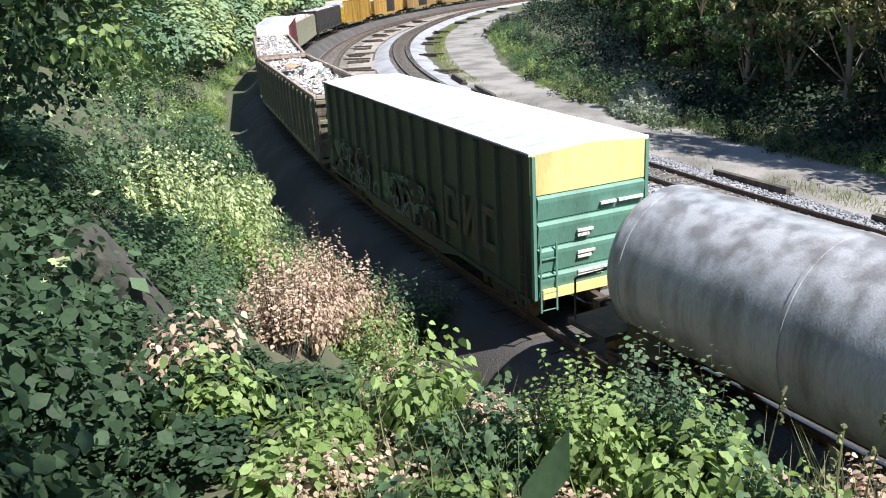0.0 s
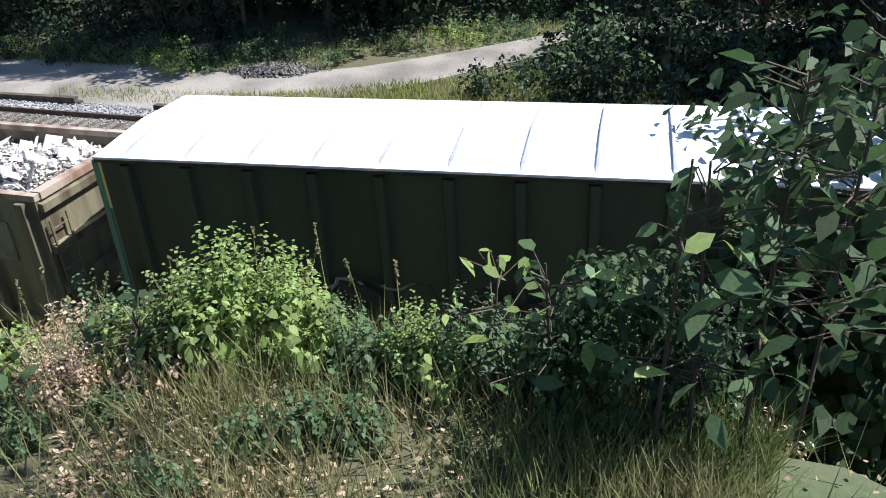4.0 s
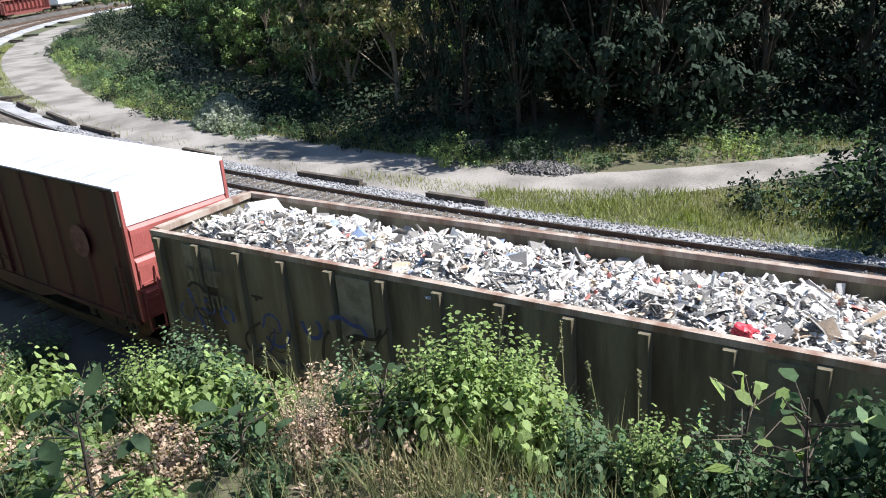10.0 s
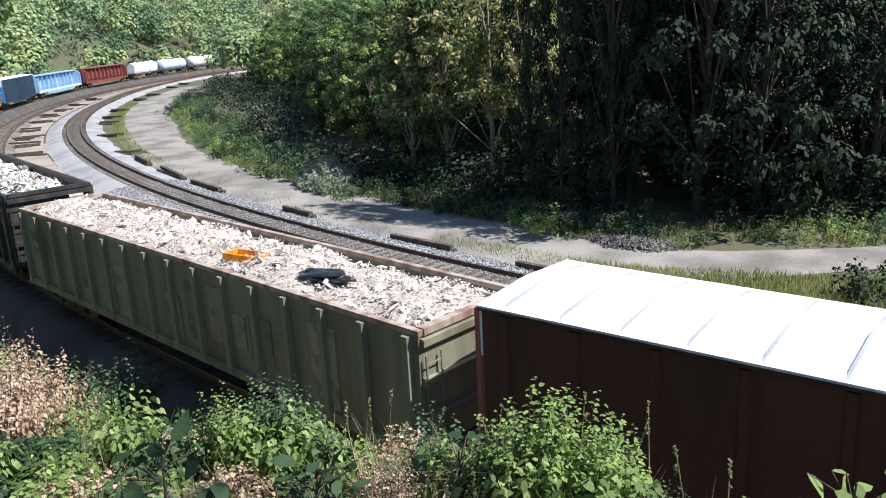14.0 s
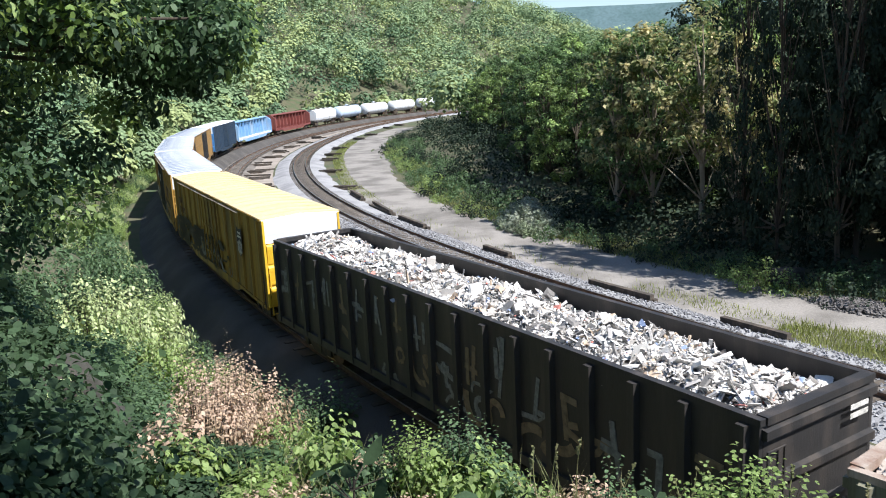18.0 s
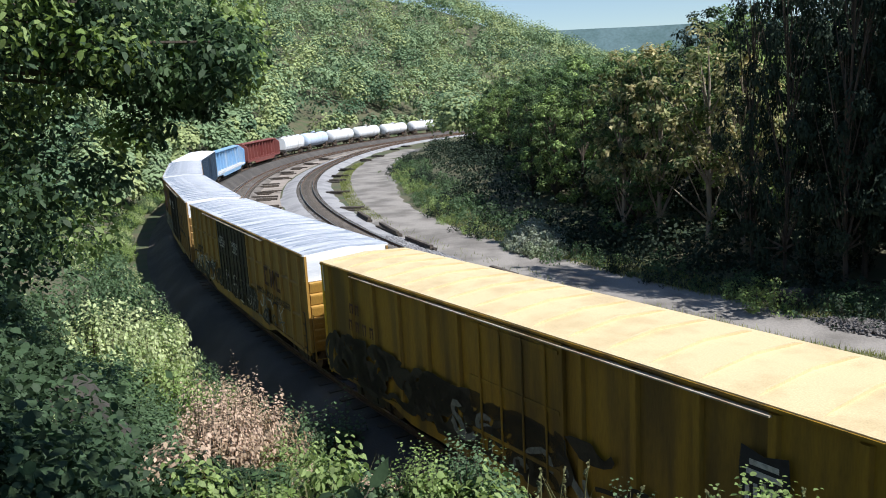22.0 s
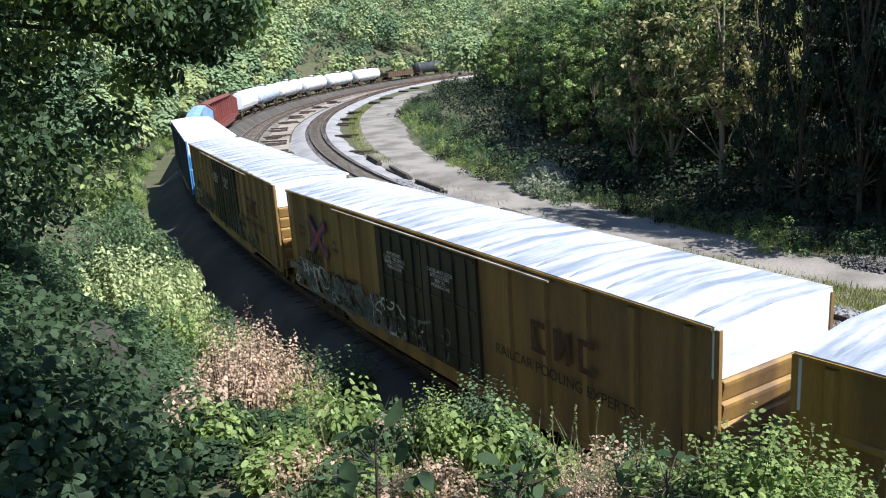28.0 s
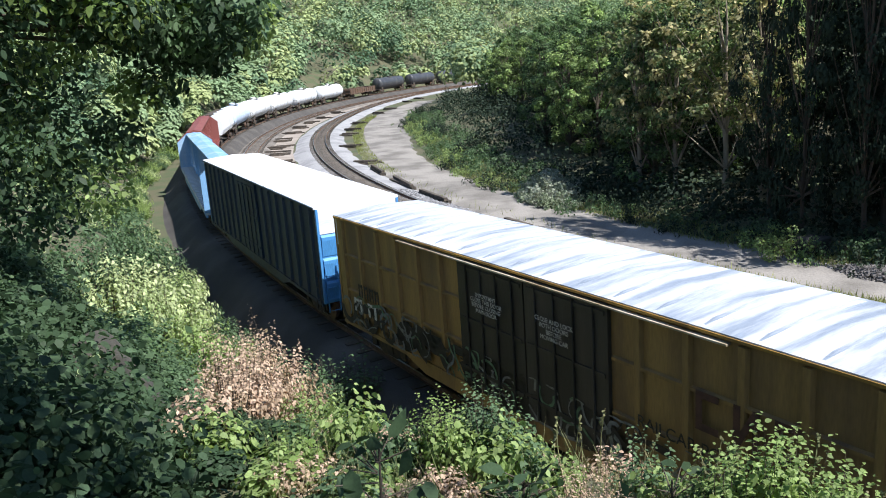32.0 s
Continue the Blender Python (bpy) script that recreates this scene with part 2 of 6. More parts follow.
def bench(x, y):
    """Height of the bench and of its steep face, outward from the camera."""
    d, az = math.hypot(x, y), math.degrees(math.atan2(x, y))
    if az < -60 or az > 120:
        return -9.0
    low = RIM[0][1]
    for (a, e), (a2, e2) in zip(RIM, RIM[1:]):
        if a <= az <= a2:
            low = e + (e2 - e) * (az - a) / (a2 - a)
    rim = 2.44 / (math.tan(radians(low)) - 0.1)
    z = EYE - 2.44 - 0.1 * min(d, rim) + 0.12 * noise.noise(Vector((x * 0.7, y * 0.7, 1.7)))
    return z - 1.45 * max(0.0, d - rim)


def ground(s, off):
    """Height of the land."""
    z = lie(s, off)
    if off > 3.4 and -10 < s < 60 and off < 22:
        q = place(s, off)
        b = bench(q.x, q.y)
        k = smooth(3.4, 4.4, off)
        z = max(z, b * k - 9 * (1 - k))
    return z


def lie(s, off):
    n = noise.noise(Vector((s * 0.06, off * 0.06, 3.1)))
    n2 = noise.noise(Vector((s * 0.35, off * 0.35, 7.7)))
    base = -0.55
    if off > 3.4:
        foot = 3.4 + 1.2 * smooth(10, -20, s)
        e = max(0.0, off - foot)
        near = smooth(-30, 20, s)
        low = min(e, 8.0) * (0.95 * near + 0.45 * (1 - near)) + max(0.0, e - 8.0) * 0.2 * near
        hill = (min(max(0.0, e - 6.0), 70.0) * 0.46 + min(max(0.0, e - 76.0), 110.0) * 0.36) * (1 - near) * (0.30 + 0.70 * smooth(-375, -300, s))
        return base + low * smooth(0, 2.0, e) + hill + (n * 1.4 + n2 * 0.3) * smooth(0, 4, e)
    if off < -20.5:
        e = -20.5 - off
        rise = 1.6 * smooth(0, 14, e) * smooth(20, -10, s) + 5.0 * smooth(12, 45, e)
        far_hill = 14 * smooth(-150, -260, s) * smooth(10, 120, e)
        return base + rise + far_hill + n * 1.0 * smooth(0, 8, e) + n2 * 0.25 * smooth(0, 3, e)
    return base + 0.06 * n2


def sheet(name, s_list, off_of, cols, z_of, material, label):
    """A strip along the line: cols across; off_of(s, u) and z_of(s, off, u) give its shape."""
    b = Bag()
    pts = [(*place(s, off_of(s, u / cols)).xy, z_of(s, off_of(s, u / cols), u / cols)) for s in s_list for u in range(cols + 1)]
    k = cols + 1
    b.poly(pts, [(i * k + j, i * k + j + 1, (i + 1) * k + j + 1, (i + 1) * k + j) for i in range(len(s_list) - 1) for j in range(cols)])
    me = b.mesh(name, material)
    smooth_mesh(me)
    return tagged(new(name, me), label, kind="structure")


def steps(a, b, d):
    n = max(1, round((b - a) / d))
    return [a + (b - a) * i / n for i in range(n + 1)]


OFFS = [-190, -150, -120, -95, -75, -60, -50, -42, -36, -33.5, -31, -29, -27, -25.5, -24, -23, -22.2, -21.3, -20.5, -18, -15, -12, -9, -6, -3, 0, 2.4, 3.4, 3.8, 4.2, 4.6, 5, 5.5, 6, 6.5, 7, 7.5, 8, 8.5, 9, 9.5, 10, 10.5, 11, 11.5, 12, 12.5, 13, 14.5, 16.5, 19, 22, 26, 31, 37, 45, 55, 70, 90, 120, 160, 220, 300, 420, 700, 1500]
S_ALL = steps(-560, -240, 16) + steps(-236, -60, 8) + steps(-56, 2, 2) + steps(2.6, 50, 0.6) + steps(51, 90, 2) + steps(96, 180, 12)


def build_ground():
    b = Bag()
    k = len(OFFS)
    pts = [(*place(s, o).xy, ground(s, o)) for s in S_ALL for o in OFFS]
    b.poly(pts, [(i * k + j, i * k + j + 1, (i + 1) * k + j + 1, (i + 1) * k + j) for i in range(len(S_ALL) - 1) for j in range(k - 1)])
    # a skirt to the horizon
    R = 4500
    me = b.mesh("ground", M["soil"])
    smooth_mesh(me)
    tagged(new("ground", me), "brown earth and undergrowth of the wooded railway cutting", kind="structure")
    b = Bag()
    b.poly([(-R, -R, -9), (R, -R, -9), (R, R, -9), (-R, R, -9)], [(0, 1, 2, 3)])
    tagged(new("ground_far", b.mesh("ground_far", M["soil"])), "far land round the cutting", kind="structure")


def build_beds():
    ss = steps(-300, -100, 6) + steps(-97, 120, 3)
    for name, fn, mt, lab, wide, top, drop in (("ballast_1", lambda s: 0.0, "shadebed", "dirty ballast under the near track, darkened for the train shade", 3.4, RISE - 0.2, 0.40 + RISE),
                                               ("ballast_2", off_a2, "cinder", "dark brown ballast under the middle track", 2.4, -0.22, 0.40),
                                               ("ballast_3", off_b, "gravel", "pale grey crushed stone under the inner track", 3.6, -0.2, 0.40)):
        def z_of(s, o, u, fn=fn, wide=wide, top=top, drop=drop):
            d = abs(o - fn(s))
            return top - drop * smooth(1.5, wide, d) + 0.02 * noise.noise(Vector((s * 1.3, o * 2, 1)))
        sheet(name, ss, lambda s, u, fn=fn, wide=wide: fn(s) + (u - 0.5) * 2 * wide, 14, z_of, M[mt], lab)
    for nm, fn, up in (("bed_1", lambda s: 0.0, RISE), ("bed_2", off_a2, 0.0), ("bed_3", off_b, 0.0)):
        # bed_1 takes the ballast darkened for the train's shade
        sheet(nm, ss, lambda s, u, fn=fn: fn(s) + (u - 0.5) * 2.9, 4, lambda s, o, u, up=up: up - 0.19 - 0.05 * smooth(0.4, 0.5, abs(u - 0.5)), M["shadebed" if up else "cinder"], "brown grimy stone between the rails")
    sheet("path_between", ss, lambda s, u: off_b(s) + 3.3 + u * (off_a2(s) - 2.2 - off_b(s) - 3.3), 6, lambda s, o, u: -0.50 + 0.03 * noise.noise(Vector((s, o, 5))), M["dirt"], "pale pinkish dirt strip between the tracks")
    # the gravel road on the inner side
    rs = steps(-150, 0, 2.5) + steps(1.2, 60, 1.2)
    def road_in(s):
        return -15.3 - 2.6 * smooth(-25, -75, s) - 12.5 * smooth(18, 36, s)
    def road_wide(s):
        return 6.0 + 0.8 * smooth(-40, -80, s) - 2.2 * smooth(18, 36, s)
    sheet("road", rs, lambda s, u: road_in(s) - u * road_wide(s), 8, lambda s, o, u: max(ground(s, o), -0.52) + 0.07 + 0.03 * noise.noise(Vector((s * 0.3, o * 0.6, 9))) - 0.10 * smooth(0.35, 0.5, abs(u - 0.5)), M["road"], "grey gravel service road with tyre tracks")


def rail_mesh(fn, gauge_off, s_list, name, material, prof, up=0.0):
    b = Bag()
    n = len(prof)
    pts = [(*place(s, fn(s) + gauge_off + y).xy, z + up) for s in s_list for y, z in prof]
    b.poly(pts, [(i * n + j, i * n + (j + 1) % n, (i + 1) * n + (j + 1) % n, (i + 1) * n + j) for i in range(len(s_list) - 1) for j in range(n)])
    return b.mesh(name, material)


RAILP = [(-0.07, -0.17), (0.07, -0.17), (0.07, -0.155), (0.012, -0.14), (0.012, -0.05), (0.037, -0.035), (0.037, -0.004), (-0.037, -0.004), (-0.037, -0.035), (-0.012, -0.05), (-0.012, -0.14), (-0.07, -0.155)]
RAILT = [(-0.03, -0.003), (0.03, -0.003), (0.03, 0.0), (-0.03, 0.0)]


def build_tracks():
    ss = steps(-300, -100, 5) + steps(-97.5, 120, 2.5)
    tie_me = Bag().box((0, 0, 0), (2.6, 0.23, 0.17)).mesh("tie", M["tie"])
    for i, (fn, a, b2) in enumerate(((lambda s: 0.0, -90, 70), (off_a2, -110, 20), (off_b, -110, 70))):
        t = new("track_%d" % (i + 1))
        tagged(t, ("steel railway track on dark ties under the train", "weathered middle railway track on dark ballast", "clear inner railway track on pale crushed stone")[i], kind="structure")
        up = RISE if i == 0 else 0.0
        for g in (-0.76, 0.76):
            r = part("rail", rail_mesh(fn, g, ss, "rail", M["rail"], RAILP, up), t)
            part("rail_head", rail_mesh(fn, g, ss, "rail_head", M["railtop"], RAILT, up), r, label="worn shiny rail top")
        s = a
        while s < b2:
            part("tie", tie_me, t, Matrix.Translation(place(s, fn(s), up - 0.255)) @ pose(0, 0, 0, 0, 0, heading(s) + 90 + random.uniform(-1.5, 1.5)))
            s += 0.62 if i == 2 else 0.9
        if a > -300:
            bb = Bag()
            for s in steps(-290, a, 0.7) + steps(b2, 118, 0.7):
                bb.box(place(s, fn(s), up - 0.255), (2.6, 0.23, 0.17), pose(0, 0, 0, 0, 0, heading(s) + 90).to_3x3())
            part("far_ties", bb.mesh("far_ties", M["tie"]), t, kind="stuff")


build_ground()
build_beds()
build_tracks()


# ---- the train ----
PAINT = {}


def paint(name, color, **kw):
    if name not in PAINT:
        PAINT[name] = mat(name, color, kw.pop("rough", 0.55), streak=kw.pop("streak", True), scale=kw.pop("scale", 1.2), second=kw.pop("second", None), **kw)
    return PAINT[name]


def run_at(t):
    return 6.0 * (t - 22) + 0.0117 * (t - 22) ** 2 / 2


TIMES = [i * 0.5 for i in range(65)]
TRAIN = []


def car_pose(s, half, off=0.0):
    p, q = place(s + half, off), place(s - half, off)
    d = p - q
    c = (p + q) / 2
    return pose(c.x, c.y, RISE, 0, 0, math.degrees(math.atan2(d.y, d.x)))


def car(name, s_front, s_back, label, category="train car", group="cars of the freight train"):
    """An Empty on the rails at a car's middle; x runs forward, y towards the inside of the curve."""
    e = new(name)
    tagged(e, label, category, group)
    TRAIN.append((e, (s_front + s_back) / 2, (s_front - s_back) * 0.36, -0.08 if category == "boxcar" else 0.0))
    return e, s_front - s_back


def wheel_mesh():
    return smooth_mesh(Bag().lathe([(-0.07, 0.1), (-0.07, 0.44), (-0.06, 0.45), (0.05, 0.46), (0.055, 0.49), (0.075, 0.49), (0.075, 0.1)], 20, 1).mesh("wheel", M["rail"]))


def truck_meshes():
    side = Bag()
    for y in (-1.02, 1.02):
        side.prism([(-1.15, 0.42), (-1.15, 0.62), (-0.5, 0.72), (0.5, 0.72), (1.15, 0.62), (1.15, 0.42), (0.75, 0.42), (0.42, 0.22), (-0.42, 0.22), (-0.75, 0.42)], y - 0.07, y + 0.07, 1)
        for x in (-0.88, 0.88):
            side.box((x, y * 1.07, 0.46), (0.26, 0.1, 0.26))
        side.box((0, y * 1.05, 0.45), (0.42, 0.1, 0.3))
    side.box((0, 0, 0.55), (0.4, 2.1, 0.25))
    axle = Bag().lathe([(-1.0, 0.07), (1.0, 0.07)], 10, 1).mesh("axle", M["rail"])
    return side.mesh("truck_frame", M["under"]), axle


WHEEL = wheel_mesh()
TRUCK, AXLE = truck_meshes()
COUPLER = Bag().box((0.25, 0, 0.85), (0.7, 0.16, 0.2)).box((0.65, 0.05, 0.85), (0.22, 0.3, 0.28)).box((0.62, -0.1, 0.85), (0.3, 0.08, 0.24)).mesh("coupler", M["under"])


def running_gear(e, L, inset=2.2):
    for sx in (-1, 1):
        t = part("truck", TRUCK, e, pose(sx * (L / 2 - inset), 0, 0))
        for x in (-0.88, 0.88):
            a = part("axle", AXLE, t, pose(x, 0, 0.49))
            for y in (-0.76, 0.76):
                part("wheel", WHEEL, t, pose(x, y, 0.49, 0, 0, 0 if y > 0 else 180))
        part("coupler", COUPLER, e, pose(sx * (L / 2), 0, 0, 0, 0, 0 if sx > 0 else 180))
    part("centre_sill", Bag().box((0, 0, 0.9), (L - 0.3, 0.4, 0.35)).mesh("centre_sill", M["under"]), e)


def ladder(e, x, y, z0, z1, face, material):
    b = Bag()
    if face == "side":
        for d in (-0.2, 0.2):
            b.box((x + d, y, (z0 + z1) / 2), (0.04, 0.03, z1 - z0))
        for i in range(int((z1 - z0) / 0.4) + 1):
            b.tube((x - 0.2, y, z0 + 0.05 + i * 0.4), (x + 0.2, y, z0 + 0.05 + i * 0.4), 0.014, 5)
    else:
        for d in (-0.2, 0.2):
            b.box((x, y + d, (z0 + z1) / 2), (0.03, 0.04, z1 - z0))
        for i in range(int((z1 - z0) / 0.4) + 1):
            b.tube((x, y - 0.2, z0 + 0.05 + i * 0.4), (x, y + 0.2, z0 + 0.05 + i * 0.4), 0.014, 5)
    return part("ladder", b.mesh("ladder", material), e)


def boxcar(name, sf, sb, label, side, roof, end_top, door=None, doors=(), posts=14, post_d=0.085, top=5.18 - RISE, rooftop=None, end=None, seam_paint=None, roof_rib=1.0, post_h=1.0, panels=3, girts=()):
    e, L = car(name, sf, sb, label, "boxcar")
    W, z0, ze = 1.47, 1.0, top - 0.10
    h = L / 2
    part("body", Bag().box((0, 0, (z0 + ze) / 2), (L - 0.2, 2 * W, ze - z0)).mesh("body", side), e)
    sill = Bag()
    for y in (-W, W):
        sill.prism([(-h + 0.1, z0), (h - 0.1, z0), (h - 0.1, z0 - 0.12), (h - 4.0, z0 - 0.12), (h - 5.0, z0 - 0.38), (-h + 5.0, z0 - 0.38), (-h + 4.0, z0 - 0.12), (-h + 0.1, z0 - 0.12)], y - 0.05, y + 0.05, 1)
    part("side_sill", sill.mesh("side_sill", side), e)
    # roof: shallow gable with an eave and cross seams
    prof = [(-W - 0.05, ze), (-W - 0.05, ze + 0.07), (0, top + 0.06), (W + 0.05, ze + 0.07), (W + 0.05, ze)]
    r = part("roof", Bag().prism(prof, -h + 0.02, h - 0.02, 0).mesh("roof", roof), e)
    seam = Bag().prism([(-W, ze + 0.06), (-W * 0.8, ze + 0.135), (0, top + 0.125), (W * 0.8, ze + 0.135), (W, ze + 0.06), (0, top + 0.04)], -0.025, 0.025, 0).mesh("roof_seam", seam_paint or roof)
    n = int(L / roof_rib)
    for i in range(n):
        part("roof_seam", seam, r, pose(-h + L * (i + 0.5) / n, 0, 0))
    trim = Bag()
    for y in (-W - 0.065, W + 0.065):
        trim.box((0, y, ze + 0.02), (L - 0.1, 0.03, 0.05))
    part("eave_trim", trim.mesh("eave_trim", rooftop or roof), e)
    # side posts
    gaps = [(a - w / 2, a + w / 2) for a, w in doors]
    post = Bag().prism([(-0.10, 0), (-0.065, -post_d), (0.065, -post_d), (0.10, 0)], z0 + 0.05, z0 + (ze - z0) * post_h - 0.06, 2).mesh("side_post", side)
    for i in range(posts):
        x = -h + 0.55 + (L - 1.1) * i / (posts - 1)
        if any(a - 0.1 < x < b + 0.1 for a, b in gaps):
            continue
        part("side_post", post, e, pose(x, -W, 0))
        part("side_post", post, e, pose(x, W, 0, 0, 0, 180))
    for z in girts:
        for y in (-1, 1):
            for a, c in zip([-h + 0.4] + [g[1] for g in sorted(gaps)], [g[0] for g in sorted(gaps)] + [h - 0.4]):
                if c - a > 0.5:
                    part("girt", Bag().prism([(0, -0.06), (0.06, -0.03), (0.06, 0.03), (0, 0.06)], a + 0.05, c - 0.05, 0).mesh("girt", side), e, pose(0, y * W, z) @ Matrix.Diagonal((1, y, 1, 1)))
    for a, w in doors:
        for y in (-1, 1):
            d = Bag().box((a, y * (W + 0.045), (z0 + ze) / 2 + 0.02), (w, 0.09, ze - z0 - 0.1)).mesh("door", door or side)
            dd = part("door", d, e)
            for k in range(4):
                x = a + w * (k - 1.5) / 4.3
                part("lock_rod", Bag().tube((x, y * (W + 0.12), z0 + 0.1), (x, y * (W + 0.12), ze - 0.15), 0.025, 6).mesh("lock_rod", door or side), dd)
            for k in range(3):
                part("door_rib", Bag().box((a, y * (W + 0.10), z0 + 0.5 + k * 1.25), (w * 0.94, 0.03, 0.09)).mesh("door_rib", door or side), dd)
    # ends: plain top band, then pressed ribs
    band = 0.85
    for sx in (-1, 1):
        en = part("end_panel", Bag().box((sx * (h - 0.06), 0, (z0 + ze - band) / 2), (0.12, 2 * W - 0.02, ze - band - z0)).mesh("end_panel", end or side), e)
        part("end_band", Bag().prism([(-W, ze - band), (W, ze - band), (W, ze + 0.02), (0, top + 0.03), (-W, ze + 0.02)], sx * h - 0.10 * sx, sx * h + 0.02 * sx, 0).mesh("end_band", end_top), e)
        tall = (ze - band - z0) / panels
        rib = Bag().prism([(0, -0.46 * tall), (0.02, -0.45 * tall), (0.075, 0.22 * tall), (0.075, 0.36 * tall), (0, 0.46 * tall)], -W + 0.10, W - 0.10, 1).mesh("end_rib", end or side)
        for i in range(panels):
            part("end_rib", rib, en, pose(sx * h, 0, z0 + tall * (i + 0.5), 0, 0, 0 if sx > 0 else 180))
        ladder(e, sx * (h + 0.1), -sx * 1.15 * sx, z0 - 0.3, z0 + 1.3, "end", end or side)
        for y in (-W + 0.03, W - 0.03):
            part("corner_post", Bag().box((sx * (h + 0.0), y, (z0 + ze) / 2), (0.1, 0.08, ze - z0)).mesh("corner_post", end or side), e)
    ladder(e, h - 0.45, -W - 0.05, z0 - 0.35, z0 + 1.3, "side", M["under"])
    ladder(e, -h + 0.45, W + 0.05, z0 - 0.35, z0 + 1.3, "side", M["under"])
    running_gear(e, L)
    return e, L


def words(parent, text, size, x, z, W, material, align="CENTER"):
    """Painted words on the outer side of a car."""
    c = bpy.data.curves.new("lettering", "FONT")
    c.body, c.size, c.extrude, c.align_x, c.align_y = text, size, 0.002, align, "CENTER"
    c.space_line = 0.9
    c.materials.append(material)
    ob = new("lettering", c)
    ob.parent = parent
    ob.matrix_basis = pose(x, -W, z, 90, 0, 0)
    return ob


def bars(parent, x, z, W, widths, h, material, gap=0.05):
    """Unreadable painted marks as plain bars."""
    for w in widths:
        for k in range(2):
            part("marking", Bag().box((x + w * (0.18 + 0.64 * k), -W, z), (w * 0.22, 0.006, h)).mesh("marking", material), parent)
        part("marking", Bag().box((x + w / 2, -W - 0.003, z + h * 0.38), (w * 0.8, 0.006, h * 0.2)).mesh("marking", material), parent)
        x += w + gap


def graffiti(parent, x0, x1, z0, z1, W, colours, n, seed, size=0.35, thick=1.0):
    """Sprayed strokes, each a bent ribbon."""
    g = random.Random(seed)
    for ci, m in enumerate(colours):
        b = Bag()
        for i in range(n):
            x, z, a, w = g.uniform(x0, x1), g.uniform(z0, z1), g.uniform(0, 6.28), g.uniform(0.03, 0.10) * thick
            turn = g.uniform(-0.7, 0.7)
            left, right = [], []
            for k in range(9):
                nx, nz = -math.sin(a), math.cos(a)
                left.append((x + nx * w / 2, z + nz * w / 2)), right.append((x - nx * w / 2, z - nz * w / 2))
                x, z, a = x + math.cos(a) * size * 0.35, min(z1, max(z0, z + math.sin(a) * size * 0.35)), a + turn
                if g.random() < 0.2:
                    turn = g.uniform(-0.8, 0.8)
            for k in range(8):
                y = -W - 0.003 * ci
                b.poly([(left[k][0], y, left[k][1]), (left[k + 1][0], y, left[k + 1][1]), (right[k + 1][0], y, right[k + 1][1]), (right[k][0], y, right[k][1])], [(0, 1, 2, 3)])
        part("graffiti", b.mesh("graffiti", m), parent, label="sprayed graffiti strokes", kind="stuff")


def scrap(name, L, W, zf, label, tones, n, seed, mound=0.45, small=1.0):
    """A heap of rubble filling a gondola: a mound with many broken boards, slabs and sheets on it."""
    rng = np.random.default_rng(seed)
    b = Bag()
    nx, ny = 60, 10
    hz = lambda x, y: zf + mound * (1 - (abs(y) / W) ** 2.2) * (0.75 + 0.25 * math.sin(x * 1.3 + seed)) + 0.16 * noise.noise(Vector((x * 0.9, y * 0.9, seed))) + 0.1 * noise.noise(Vector((x * 2.5, y * 2.5, seed)))
    X = [(-L / 2 + L * i / nx) for i in range(nx + 1)]
    Y = [(-W + 2 * W * j / ny) for j in range(ny + 1)]
    b.poly([(x, y, hz(x, y)) for x in X for y in Y], [(i * (ny + 1) + j, (i + 1) * (ny + 1) + j, (i + 1) * (ny + 1) + j + 1, i * (ny + 1) + j + 1) for i in range(nx) for j in range(ny)])
    base = len(b.v)
    x, y = rng.uniform(-L / 2 + 0.1, L / 2 - 0.1, n), rng.uniform(-W + 0.08, W - 0.08, n)
    z = np.array([hz(a, c) for a, c in zip(x, y)]) + rng.uniform(-0.02, 0.12, n)
    q = 0.025 * small * np.exp(rng.normal(0.0, 0.6, n))
    k = rng.random(n)
    sizes = np.where((k < 0.2)[:, None], q[:, None] * (6.0, 0.8, 0.4), np.where((k < 0.7)[:, None], q[:, None] * (2.8, 1.9, 0.25), q[:, None] * (1.7, 1.3, 0.95)))
    big = rng.random(n) < 0.012
    sizes[big] = rng.uniform((0.25, 0.12, 0.01), (0.6, 0.35, 0.05), (big.sum(), 3)) * min(1.0, 0.25 + 0.75 * small)
    sizes = np.minimum(sizes, 0.8) / 2
    taper = rng.uniform(0.3, 1.0, n)
    corner = np.array([(a, c, d) for d in (-1, 1) for a, c in ((-1, -1), (1, -1), (1, 1), (-1, 1))], dtype=float)
    pts = corner[None] * sizes[:, None, :]
    pts[:, 4:, :2] *= taper[:, None, None]
    ax, ay, az = rng.normal(0, 0.6, n), rng.normal(0, 0.6, n), rng.uniform(0, 6.28, n)
    for u, v, a in ((1, 2, ax), (2, 0, ay), (0, 1, az)):
        cu, su = np.cos(a)[:, None], np.sin(a)[:, None]
        pts[:, :, u], pts[:, :, v] = pts[:, :, u] * cu - pts[:, :, v] * su, pts[:, :, u] * su + pts[:, :, v] * cu
    pts += np.stack([x, y, z], 1)[:, None, :]
    faces = np.array([(3, 2, 1, 0), (4, 5, 6, 7), (0, 1, 5, 4), (1, 2, 6, 5), (2, 3, 7, 6), (3, 0, 4, 7)])
    b.v += [tuple(p) for p in pts.reshape(-1, 3)]
    b.f += (faces[None] + (base + 8 * np.arange(n))[:, None, None]).reshape(-1, 4).tolist()
    return tagged(new(name, b.mesh(name, tones)), label, "rubble", "scrap loads in the gondolas", "stuff")


